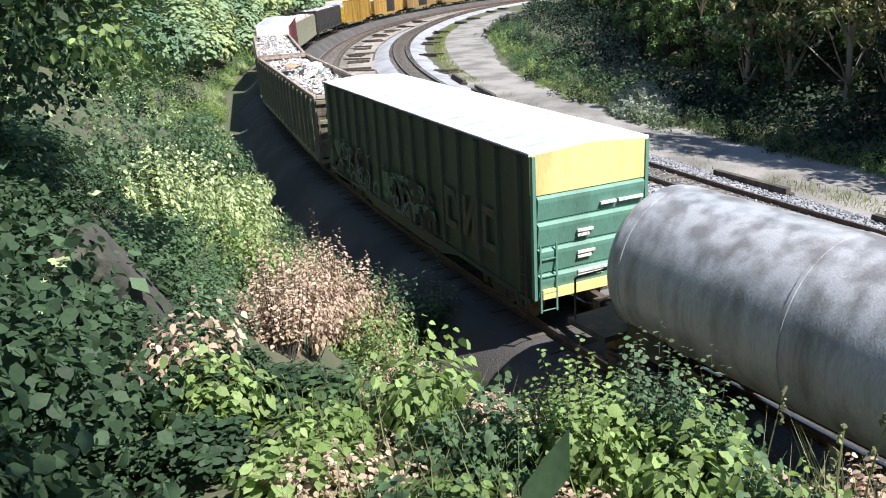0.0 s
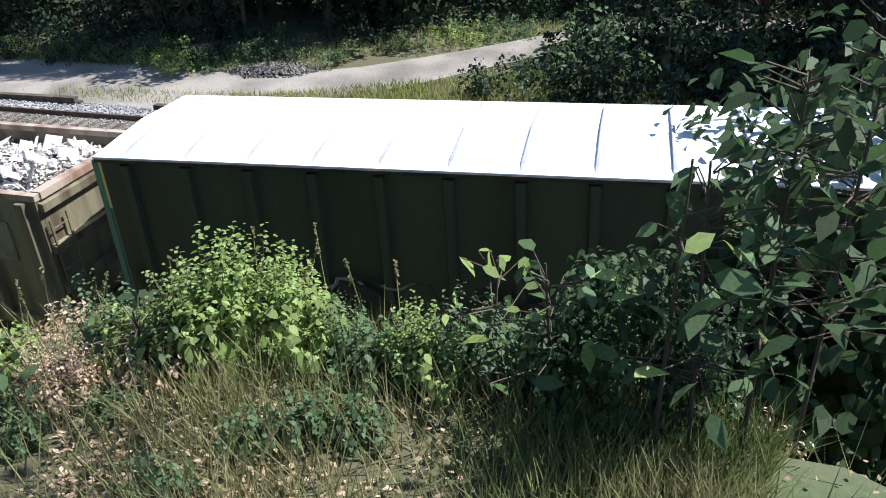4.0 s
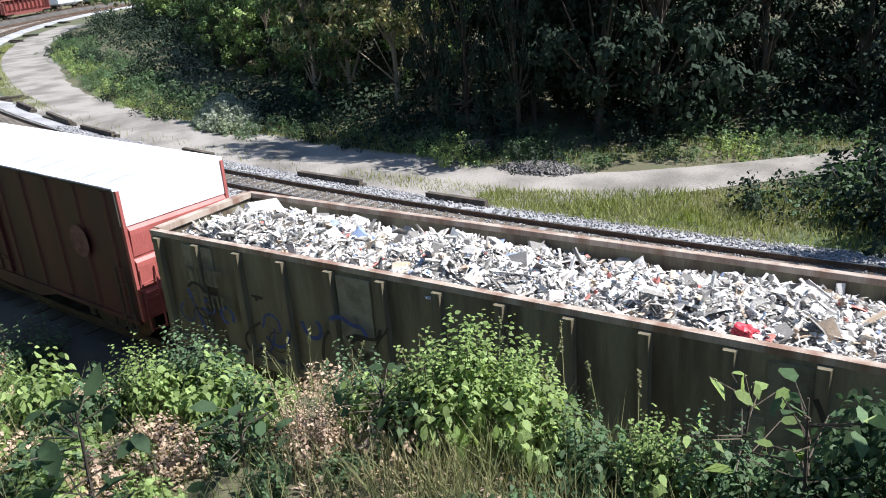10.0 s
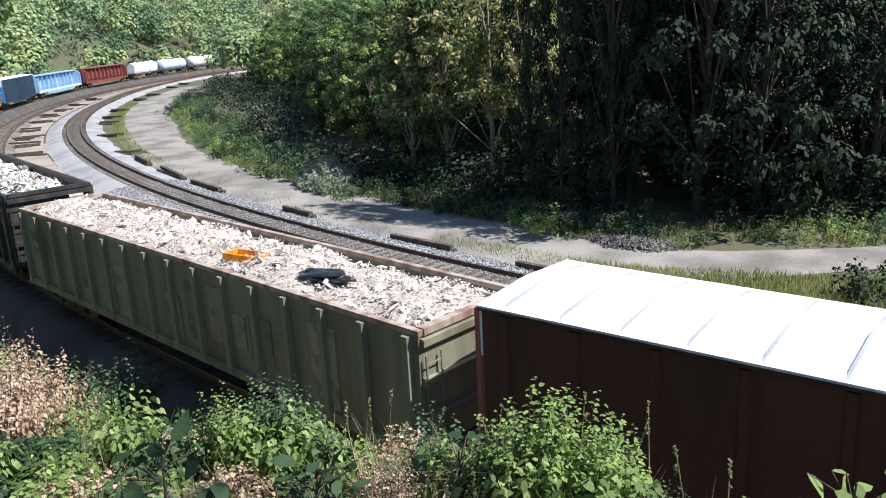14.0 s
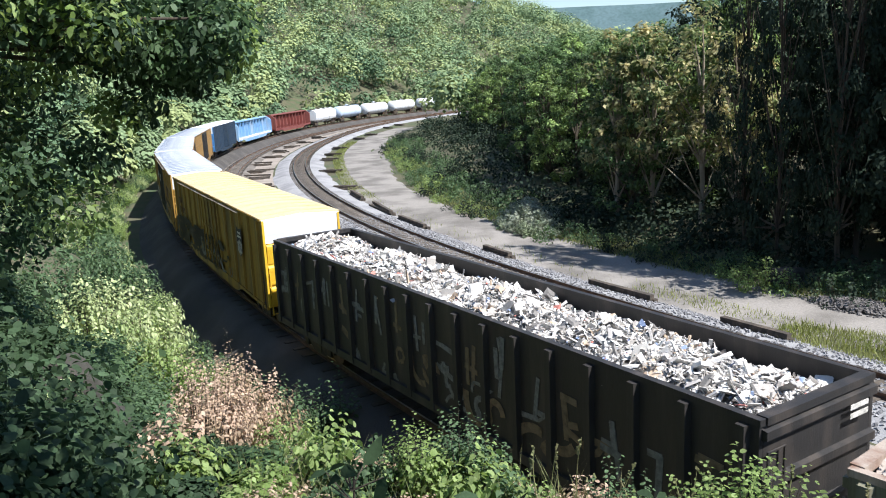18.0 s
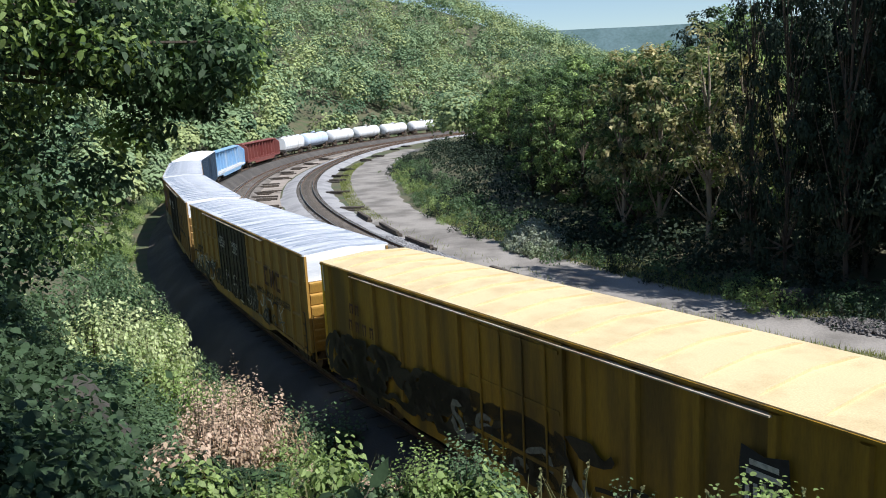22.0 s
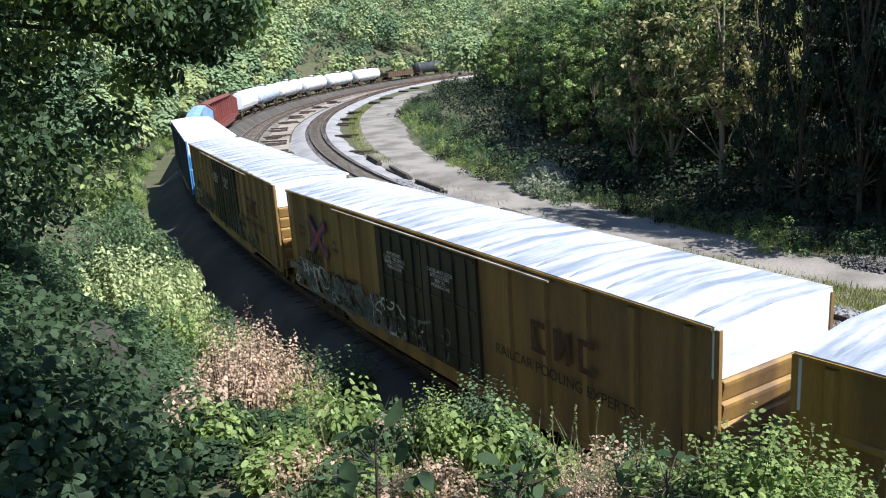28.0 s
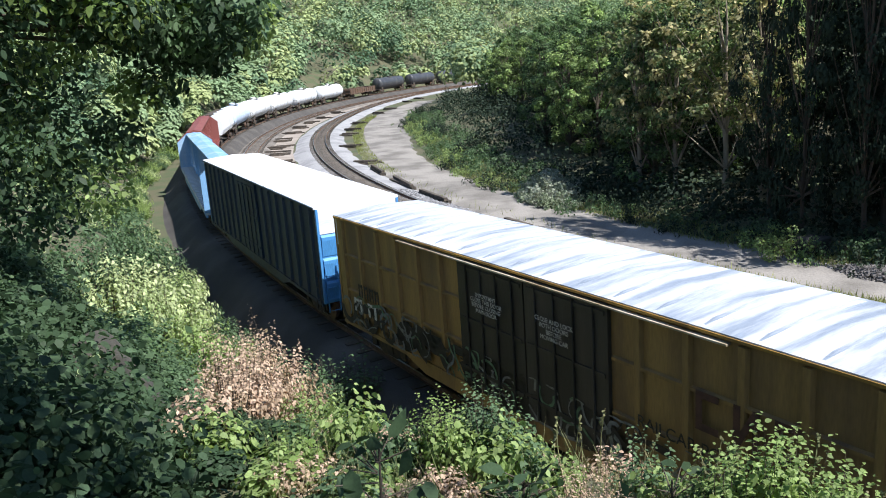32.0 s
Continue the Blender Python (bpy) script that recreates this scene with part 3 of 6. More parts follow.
def gondola(name, sf, sb, label, side, inner, top, posts, rail_paint, load=None, style="plain", cap=0.2):
    e, L = car(name, sf, sb, label, "gondola")
    W, z0, h, th = 1.5, 1.05, L / 2, 0.09
    walls = {}
    for y in (-1, 1):
        wl = part("side_wall", Bag().box((0, y * (W - th / 2), (z0 + top) / 2), (L, th, top - z0 - 0.1)).mesh("side_wall", side), e)
        walls[y] = wl
        part("top_rail", Bag().box((0, y * (W - 0.06), top - 0.06), (L + 0.04, 0.14, 0.11)).mesh("top_rail", rail_paint), e)
        post = Bag().prism([(-0.1, 0), (-0.08, 0.13), (0.08, 0.13), (0.1, 0)], z0 - 0.05, top - 0.13, 2).mesh("side_post", side)
        for i in range(posts):
            part("side_post", post, wl, pose(-h + 0.25 + (L - 0.5) * i / (posts - 1), y * W, 0, 0, 0, 0 if y > 0 else 180))
        part("side_sill", Bag().box((0, y * (W + 0.02), z0), (L, 0.16, 0.22)).mesh("side_sill", side), e)
    for sx in (-1, 1):
        en = part("end_wall", Bag().box((sx * (h - th / 2), 0, (z0 + top) / 2), (th, 2 * W - 0.2, top - z0 - 0.06)).mesh("end_wall", side), e)
        for k in range(4):
            part("end_rib", Bag().prism([(0, -0.09), (0.1, -0.07), (0.1, 0.07), (0, 0.09)], -W + 0.05, W - 0.05, 1).mesh("end_rib", side), en, pose(sx * h, 0, top - 0.25 - k * 0.8, 0, 0, 0 if sx > 0 else 180))
        part("end_rail", Bag().box((sx * (h - 0.05), 0, top - 0.05), (0.2, 2 * W - 0.25, 0.13)).mesh("end_rail", rail_paint), e)
        ladder(e, sx * (h + 0.09), -1.2, z0 - 0.2, top - 0.5, "end", side)
    part("floor", Bag().box((0, 0, z0 + 0.05), (L - 0.1, 2 * W - 0.1, 0.1)).mesh("floor", inner), e)
    running_gear(e, L)
    if load:
        g = scrap(load[0], L - 0.3, W - 0.12, top - load[4], load[1], load[2], load[3], load[5], *load[6:])
        TRAIN.append((g, (sf + sb) / 2, (sf - sb) * 0.36))
    return e, L


def tank_car(name, sf, sb, label, shell, r=1.42, zc=2.35, band=None, dome=True):
    e, L = car(name, sf, sb, label, "tank car")
    h = L / 2 - 0.75
    prof = [(-h - 0.0, 0.02)] + [(-h + 0.62 * (1 - math.cos(a)), r * math.sin(a)) for a in [radians(d) for d in (12, 25, 40, 55, 70, 82, 90)]]
    prof = prof + [(-x, q) for x, q in prof[::-1]]
    b = Bag().lathe(prof, 40, 0, (0, 0, zc))
    t = part("tank", smooth_mesh(b.mesh("tank", shell)), e)
    for k in range(5):
        x = -h + 0.8 + (2 * h - 1.6) * k / 4
        part("weld_band", smooth_mesh(Bag().lathe([(x - 0.03, r - 0.02), (x - 0.03, r + 0.012), (x + 0.03, r + 0.012), (x + 0.03, r - 0.02)], 40, 0, (0, 0, zc)).mesh("weld_band", band or shell)), t)
    if dome:
        part("manway", smooth_mesh(Bag().lathe([(r + zc - 0.1, 0.42), (r + zc + 0.25, 0.42), (r + zc + 0.3, 0.38), (r + zc + 0.34, 0.1)], 18, 2).mesh("manway", shell)), t)
        w = Bag().box((0, 0, r + zc + 0.02), (1.6, 1.5, 0.05))
        for x in (-0.8, 0.8):
            for y in (-0.75, 0.75):
                w.tube((x, y, r + zc), (x, y, r + zc + 0.8), 0.02, 5)
        for y in (-0.75, 0.75):
            w.tube((-0.8, y, r + zc + 0.8), (0.8, y, r + zc + 0.8), 0.02, 5)
        part("platform", w.mesh("platform", M["under"]), e)
    for sx in (-1, 1):
        part("saddle", Bag().box((sx * (h - 1.2), 0, 1.25), (1.0, 2.3, 0.6)).mesh("saddle", M["under"]), e)
        rl = Bag()
        for y in (-1.3, 1.3):
            rl.tube((sx * (h + 0.7), y, 0.95), (sx * (h + 0.7), y, 2.0), 0.022, 6)
        rl.tube((sx * (h + 0.7), -1.3, 2.0), (sx * (h + 0.7), 1.3, 2.0), 0.022, 6)
        part("end_rail", rl.mesh("end_rail", M["under"]), e)
        part("end_platform", Bag().box((sx * (h + 0.3), 0, 1.0), (1.2, 2.7, 0.12)).mesh("end_platform", M["under"]), e)
    running_gear(e, L, 1.9)
    return e, L


def hopper_car(name, sf, sb, label, shell):
    e, L = car(name, sf, sb, label, "covered hopper")
    h = L / 2
    out = [(-1.35, 1.4), (-1.52, 1.9), (-1.52, 2.8), (-1.3, 3.35), (-0.6, 3.7), (0.6, 3.7), (1.3, 3.35), (1.52, 2.8), (1.52, 1.9), (1.35, 1.4)]
    part("shell", Bag().prism(out, -h + 1.0, h - 1.0, 0).mesh("shell", shell), e)
    for k in range(3):
        x = (k - 1) * (L - 4.5) / 3
        b = Bag().poly([(x - 2.0, -1.2, 1.4), (x + 2.0, -1.2, 1.4), (x + 2.0, 1.2, 1.4), (x - 2.0, 1.2, 1.4), (x - 0.4, -0.4, 0.7), (x + 0.4, -0.4, 0.7), (x + 0.4, 0.4, 0.7), (x - 0.4, 0.4, 0.7)], [(0, 1, 5, 4), (1, 2, 6, 5), (2, 3, 7, 6), (3, 0, 4, 7), (4, 5, 6, 7), (0, 3, 2, 1)])
        part("chute", b.mesh("chute", shell), e)
    part("running_board", Bag().box((0, 0, 3.78), (L - 1.8, 0.9, 0.06)).mesh("running_board", M["under"]), e)
    for k in range(4):
        part("hatch", smooth_mesh(Bag().lathe([(3.7, 0.35), (3.88, 0.35), (3.92, 0.1)], 14, 2, ((k - 1.5) * 3, 0.75, 0)).mesh("hatch", shell)), e)
    for sx in (-1, 1):
        part("end_platform", Bag().box((sx * (h - 0.5), 0, 1.1), (1.0, 2.9, 0.12)).mesh("end_platform", M["under"]), e)
        ladder(e, sx * (h - 0.6), -1.2, 1.1, 3.2, "end", shell)
    running_gear(e, L, 1.9)
    return e, L


def centerbeam(name, sf, sb, label, colour, deck):
    """A flat car with tall end walls and a lattice wall along its middle."""
    e, L = car(name, sf, sb, label, "centerbeam flatcar")
    h = L / 2
    part("deck", Bag().box((0, 0, 1.05), (L, 2.75, 0.14)).mesh("deck", deck), e)
    for y in (-1.3, 1.3):
        part("side_sill", Bag().prism([(-h, 1.0), (h, 1.0), (h, 0.85), (h - 4, 0.85), (h - 5, 0.5), (-h + 5, 0.5), (-h + 4, 0.85), (-h, 0.85)], y - 0.06, y + 0.06, 1).mesh("side_sill", colour), e)
    slat = Bag().box((0, 0, 1.15), (0.3, 2.7, 0.06)).mesh("deck_slat", deck)
    for k in range(30):
        part("deck_slat", slat, e, pose(-h + 0.5 + (L - 1) * k / 29, 0, 0))
    for sx in (-1, 1):
        part("bulkhead", Bag().prism([(-1.4, 1.0), (1.4, 1.0), (1.4, 3.2), (0.55, 3.9), (-0.55, 3.9), (-1.4, 3.2)], sx * h - sx * 0.35, sx * h, 0).mesh("bulkhead", colour), e)
        for y in (-0.7, 0.0, 0.7):
            part("bulkhead_rib", Bag().box((sx * h + sx * 0.05, y, 2.2), (0.12, 0.14, 2.3)).mesh("bulkhead_rib", colour), e)
    part("top_chord", Bag().prism([(-0.62, 3.72), (-0.62, 3.85), (0, 3.97), (0.62, 3.85), (0.62, 3.72)], -h + 0.3, h - 0.3, 0).mesh("top_chord", colour), e)
    n = 11
    for k in range(n):
        x = -h + 0.9 + (L - 1.8) * k / (n - 1)
        part("beam_post", Bag().prism([(-0.55, 1.1), (0.55, 1.1), (0.5, 3.73), (-0.5, 3.73)], x - 0.09, x + 0.09, 0).mesh("beam_post", colour), e)
    part("web", Bag().box((0, 0, 2.5), (L - 1.2, 0.05, 1.9)).mesh("web", colour), e)
    running_gear(e, L)
    return e, L



WHITE = paint("roof_white", (0.80, 0.81, 0.82), second=(0.55, 0.59, 0.64), mix=0.45, rough=0.6, streak="y", scale=1.3)
WHITE_B = paint("roof_zinc", (0.50, 0.52, 0.56), second=(0.22, 0.26, 0.32), mix=0.55, scale=2.8, rough=0.5, streak="y")
YROOF = paint("roof_yellow", (0.60, 0.48, 0.28), second=(0.50, 0.39, 0.22), mix=0.4)
# seams painted grey to stand for the shadow sides of the roof ribs
SEAM = paint("seam_shade_grey", (0.42, 0.43, 0.45), second=(0.27, 0.28, 0.30), mix=0.6, scale=0.5)
# side paints are toned down for shade; *_END and YEND raised for sun
GREEN = paint("side_green_shaded", (0.038, 0.05, 0.032), second=(0.022, 0.03, 0.022), mix=0.6)
GREEN_END = paint("end_green_lit", (0.10, 0.225, 0.165), second=(0.08, 0.17, 0.125), mix=0.4)
YELLOW = paint("car_yellow", (0.36, 0.205, 0.04), second=(0.19, 0.11, 0.035), mix=0.5)
YELLOW_D = paint("car_dull_yellow", (0.29, 0.175, 0.055), second=(0.14, 0.085, 0.04), mix=0.6)
YELLOW_UP = paint("car_bright_yellow", (0.32, 0.18, 0.016), second=(0.13, 0.075, 0.016), mix=0.6, scale=1.6)
YEND = paint("end_yellow_lit", (0.70, 0.44, 0.03), second=(0.5, 0.31, 0.04), mix=0.4)
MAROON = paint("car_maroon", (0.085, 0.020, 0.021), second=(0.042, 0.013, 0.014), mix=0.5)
MAROON_END = paint("end_red_lit", (0.36, 0.10, 0.09), second=(0.26, 0.07, 0.06), mix=0.4)
DOOR = paint("door_black", (0.018, 0.017, 0.016), second=(0.045, 0.04, 0.035), mix=0.5)
OLIVE = paint("gondola_olive", (0.18, 0.165, 0.11), second=(0.075, 0.055, 0.038), mix=0.6, scale=2.2)
OLIVE_R = paint("gondola_rust_rail", (0.36, 0.30, 0.25), second=(0.20, 0.12, 0.085), mix=0.55, scale=3)
GREY_G = paint("gondola_grey_green", (0.20, 0.20, 0.14), second=(0.13, 0.11, 0.08), mix=0.5)
BLACK_G = paint("gondola_black", (0.022, 0.021, 0.021), second=(0.055, 0.046, 0.04), mix=0.45, scale=2.0)
BLUE = paint("side_blue_shaded", (0.013, 0.034, 0.065), second=(0.012, 0.022, 0.034), mix=0.5)
BLUE_END = paint("end_blue_lit", (0.06, 0.24, 0.52), second=(0.045, 0.17, 0.4), mix=0.4)
LBLUE = paint("car_light_blue", (0.17, 0.34, 0.55), second=(0.35, 0.45, 0.55), mix=0.4)
RED = paint("car_red", (0.20, 0.065, 0.055), second=(0.17, 0.04, 0.035), mix=0.5)
TWHITE = paint("tank_white", (0.72, 0.74, 0.76), second=(0.5, 0.5, 0.48), mix=0.35, rough=0.45)
TBLUE = paint("tank_pale_blue", (0.50, 0.60, 0.74), second=(0.42, 0.5, 0.62), mix=0.4, rough=0.45)
TGREY = paint("tank_grey", (0.40, 0.40, 0.405), second=(0.20, 0.195, 0.19), mix=0.6, scale=2.4, rough=0.32, metal=0.1)
TBLACK = paint("tank_black", (0.04, 0.042, 0.048), second=(0.08, 0.08, 0.08), mix=0.4, rough=0.4)
BROWN = paint("gondola_brown", (0.12, 0.075, 0.05), second=(0.07, 0.05, 0.04), mix=0.5)
WDECK = paint("deck_white", (0.62, 0.63, 0.64), second=(0.4, 0.4, 0.4), mix=0.4)
RUBBLE = mat("rubble", (0.5, 0.49, 0.47), 0.9, scale=6, island=((0.0, (0.66, 0.64, 0.61)), (0.30, (0.48, 0.45, 0.42)), (0.50, (0.76, 0.74, 0.71)), (0.64, (0.34, 0.31, 0.28)), (0.80, (0.13, 0.12, 0.11)), (0.93, (0.55, 0.40, 0.27)), (0.97, (0.16, 0.24, 0.42)), (0.985, (0.55, 0.14, 0.10))))
RUBBLE_P = mat("rubble_dusty", (0.55, 0.5, 0.46), 0.95, scale=4, island=((0.0, (0.62, 0.56, 0.51)), (0.5, (0.50, 0.45, 0.41)), (0.75, (0.70, 0.66, 0.62)), (0.9, (0.36, 0.31, 0.27)), (0.97, (0.12, 0.11, 0.10))))

tank_car("tank_car", 170.0, 152.8, "grey dirt-streaked tank car with rounded end", TGREY, 1.5, 2.45)
green = boxcar("boxcar", 151.4, 135.7, "green boxcar with white roof and yellow-topped end, sides darkened for shade", GREEN, WHITE, paint("end_yellow", (0.74, 0.56, 0.22), mix=0.3), posts=15, end=GREEN_END, panels=4, rooftop=M["black"], seam_paint=SEAM)
g1 = gondola("gondola", 134.4, 115.5, "olive brown gondola heaped with pale scrap", OLIVE, BROWN, 4.42 - RISE, 17, OLIVE_R, ("scrap_load", "heap of pale broken boards, plaster and plastic scrap", RUBBLE, 19000, 0.55, 3))
g2 = gondola("gondola", 114.3, 94.7, "olive brown gondola with patched panels, heaped with pale scrap", OLIVE, BROWN, 4.42 - RISE, 17, OLIVE_R, ("scrap_load", "heap of pale broken boards, plaster and a red scrap", RUBBLE, 19000, 0.5, 5))
red_car = boxcar("boxcar", 93.4, 77.7, "maroon boxcar with white ribbed roof, end coloured as sunlit", MAROON, WHITE, WHITE, posts=12, post_d=0.045, end=MAROON_END, doors=((0.0, 3.0),), rooftop=M["black"], seam_paint=SEAM)
g3 = gondola("gondola", 76.4, 57.0, "grey-green gondola filled with pinkish dusty rubble", GREY_G, BROWN, 4.42 - RISE, 16, OLIVE_R, ("scrap_load", "heap of pinkish dusty rubble with an orange crate", RUBBLE_P, 19000, 0.30, 9, 0.35, 0.42))
g4 = gondola("gondola", 55.6, 36.4, "black ribbed gondola heaped with white scrap", BLACK_G, BROWN, 4.66 - RISE, 18, BLACK_G, ("scrap_load", "heap of white broken plaster and board scrap", RUBBLE, 19000, 0.55, 13))
y1 = boxcar("boxcar", 34.9, 16.0, "bright yellow boxcar with pale yellow roof", YELLOW_UP, YROOF, WHITE, posts=14, doors=((0.0, 3.2),), rooftop=YELLOW_UP, end=YEND)
y2 = boxcar("boxcar", 14.6, -4.3, "yellow boxcar with black double doors and zinc roof", YELLOW, WHITE_B, WHITE, DOOR, ((-1.75, 2.5), (0.8, 2.5)), 17, rooftop=YELLOW, panels=6, girts=(2.05, 3.15))
y3 = boxcar("boxcar", -5.7, -24.4, "dull yellow boxcar with black double doors and graffiti", YELLOW_D, WHITE_B, WHITE, DOOR, ((-1.2, 2.5), (1.35, 2.5)), 15, rooftop=YELLOW, panels=6)
y4 = boxcar("boxcar", -25.9, -44.7, "yellow boxcar with dark doors and green graffiti", YELLOW_D, WHITE_B, WHITE, DOOR, ((-1.2, 2.5), (1.35, 2.5)), 17, rooftop=YELLOW, panels=6, girts=(2.05, 3.15))
b1 = boxcar("boxcar", -46.3, -65.0, "blue ribbed boxcar with white roof, sides darkened for shade", BLUE, WHITE, WHITE, None, ((0.0, 3.2),), 18, rooftop=BLUE, end=BLUE_END)
centerbeam("centerbeam_car", -66.6, -90.8, "light blue empty centerbeam flatcar with white deck", LBLUE, WDECK)
centerbeam("centerbeam_car", -92.1, -115.1, "red centerbeam flatcar with ribbed middle wall", RED, RED)
hopper_car("hopper_car", -116.2, -131.0, "white covered hopper car", TWHITE)
tank_car("tank_car", -131.8, -146.3, "pale blue tank car", TBLUE)
for a, b in ((-147.2, -161.7), (-162.5, -177.0), (-178.0, -192.6), (-193.6, -208.8)):
    tank_car("tank_car", a, b, "white tank car with dusty shell", TWHITE)
gondola("gondola", -210.6, -226.4, "low brown empty gondola", BROWN, BROWN, 3.0 - RISE, 12, BROWN)
for a, b in ((-228.2, -244.8), (-246.3, -262.0), (-263.2, -279.0), (-280.2, -296)):
    tank_car("tank_car", a, b, "black tank car with grimy shell", TBLACK)



# painted marks
INK = mat("ink_dark", (0.03, 0.025, 0.02), 0.7, scale=8)
INK_W = mat("ink_white", (0.62, 0.60, 0.55), 0.7, scale=8)
INK_Y = mat("ink_gold", (0.105, 0.082, 0.044), 0.7, scale=2.5, mix=0.8, second=(0.05, 0.052, 0.034))
INK_R = mat("ink_red", (0.38, 0.06, 0.05), 0.7, scale=8)
INK_BR = mat("ink_brown", (0.10, 0.045, 0.03), 0.8, scale=5, mix=0.6)
INK_B = mat("ink_blue", (0.04, 0.07, 0.22), 0.7, scale=8)
INK_G = mat("ink_grey", (0.21, 0.215, 0.20), 0.8, scale=8, mix=0.6)
INK_F = mat("ink_faded", (0.085, 0.075, 0.055), 0.8, scale=3, mix=0.8, second=(0.15, 0.135, 0.09))
INK_GR = mat("ink_green", (0.12, 0.20, 0.12), 0.8, scale=8)
SIDE = 1.56


def mark_bars(parent, x, z, n, w, h, material):
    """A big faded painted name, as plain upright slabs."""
    for k in range(n):
        b = Bag().box((-w * 0.36, -SIDE, 0), (w * 0.26, 0.006, h))
        if k % 2:
            b.box((w * 0.36, -SIDE, 0), (w * 0.26, 0.006, h)).box((0, -SIDE - 0.003, 0), (w * 0.24, 0.006, h * 0.95), Euler((0, 0.5, 0)).to_matrix())
        else:
            b.box((w * 0.05, -SIDE - 0.003, h * 0.41), (w * 0.8, 0.006, h * 0.18)).box((w * 0.05, -SIDE - 0.003, -h * 0.41), (w * 0.8, 0.006, h * 0.18))
        part("painted_mark", b.mesh("painted_mark", material), parent, pose(x + k * w * 1.5, 0, z))


e, L = green
mark_bars(e, 3.7, 2.15, 3, 0.74, 1.05, INK_Y)
graffiti(e, -7.3, 2.0, 1.05, 2.2, SIDE, (INK_GR, INK), 22, 4, 0.45, 3.0), graffiti(e, -7.3, 2.0, 1.05, 2.4, SIDE + 0.012, (INK_G, INK, INK_G), 16, 3)
for z, ws in ((2.98, (0.4, 0.65)), (2.45, (0.4,)), (2.35, (0.3,)), (1.95, (0.45,)), (1.85, (0.35,)), (1.5, (0.8,)), (1.4, (0.65,))):
    yy = -0.7 if z < 2.9 else -0.1
    for w in ws:
        part("marking", Bag().box((L / 2 + 0.075, yy + w / 2 + 0.3, z), (0.06, w, 0.06)).mesh("marking", INK_W), e)
        yy += w + 0.07
part("end_stripe", Bag().box((L / 2 + 0.03, 0, 1.12), (0.16, 2.6, 0.22)).mesh("end_stripe", paint("end_yellow", (0.74, 0.56, 0.22))), e, label="yellow stripe at the end's foot")

e, L = red_car
bars(e, -0.7, 2.75, SIDE + 0.06, (0.18, 0.4, 0.3), 0.12, INK_G), bars(e, -0.3, 2.57, SIDE + 0.06, (0.5, 0.3), 0.10, INK_G)
part("round_mark", Bag().lathe([(-0.003, 0.42), (0.003, 0.42)], 24, 1, (L / 2 - 2.0, -SIDE, 2.75)).mesh("round_mark", mat("faded_mark", (0.2, 0.09, 0.075), 0.8, scale=5)), e, label="faded round patch")
for z in (2.55, 1.8):
    for k in range(4):
        part("marking", Bag().box((L / 2 + 0.075, -0.5 + k * 0.3, z + 0.1), (0.06, 0.24, 0.07)).mesh("marking", INK_W), e)

e, L = y1
part("shield", Bag().prism([(-0.40, 0.62), (0, 0.52), (0.40, 0.62), (0.44, 0.2), (0.34, -0.38), (0, -0.62), (-0.34, -0.38), (-0.44, 0.2)], -SIDE - 0.004, -SIDE, 1).mesh("shield", mat("badge_dark", (0.02, 0.02, 0.028), 0.7, scale=6)), e, pose(L / 2 - 3.4, 0, 2.95), "dark shield badge with pale upright stripes")
for k in range(5):
    part("shield_stripe", Bag().box((L / 2 - 3.68 + k * 0.14, -SIDE - 0.006, 2.74), (0.07, 0.006, 0.62 - 0.1 * abs(k - 2))).mesh("shield_stripe", INK_W), e)
for z, w in ((3.33, 0.5), (3.17, 0.6)):
    part("marking", Bag().box((L / 2 - 3.4, -SIDE - 0.006, z), (w, 0.006, 0.09)).mesh("marking", INK_W), e)
part("door_track", Bag().box((-0.6, -SIDE - 0.0, 4.15), (13.5, 0.12, 0.03)).mesh("door_track", paint("track_cream", (0.5, 0.45, 0.34), second=(0.25, 0.18, 0.1), mix=0.6)), e, label="worn cream door track under the eave")
bars(e, -L / 2 + 1.9, 3.2, SIDE, (0.24, 0.24), 0.3, INK_BR, 0.1), bars(e, -L / 2 + 1.8, 2.7, SIDE, (0.22, 0.22, 0.22, 0.22), 0.32, INK_BR, 0.2)
graffiti(e, -8.8, 2.0, 1.05, 2.2, SIDE, (INK,), 80, 6, 0.5, 5.0), graffiti(e, -2.0, 4.0, 1.05, 1.9, SIDE + 0.012, (INK_G, INK), 10, 5, 0.4, 2.0)

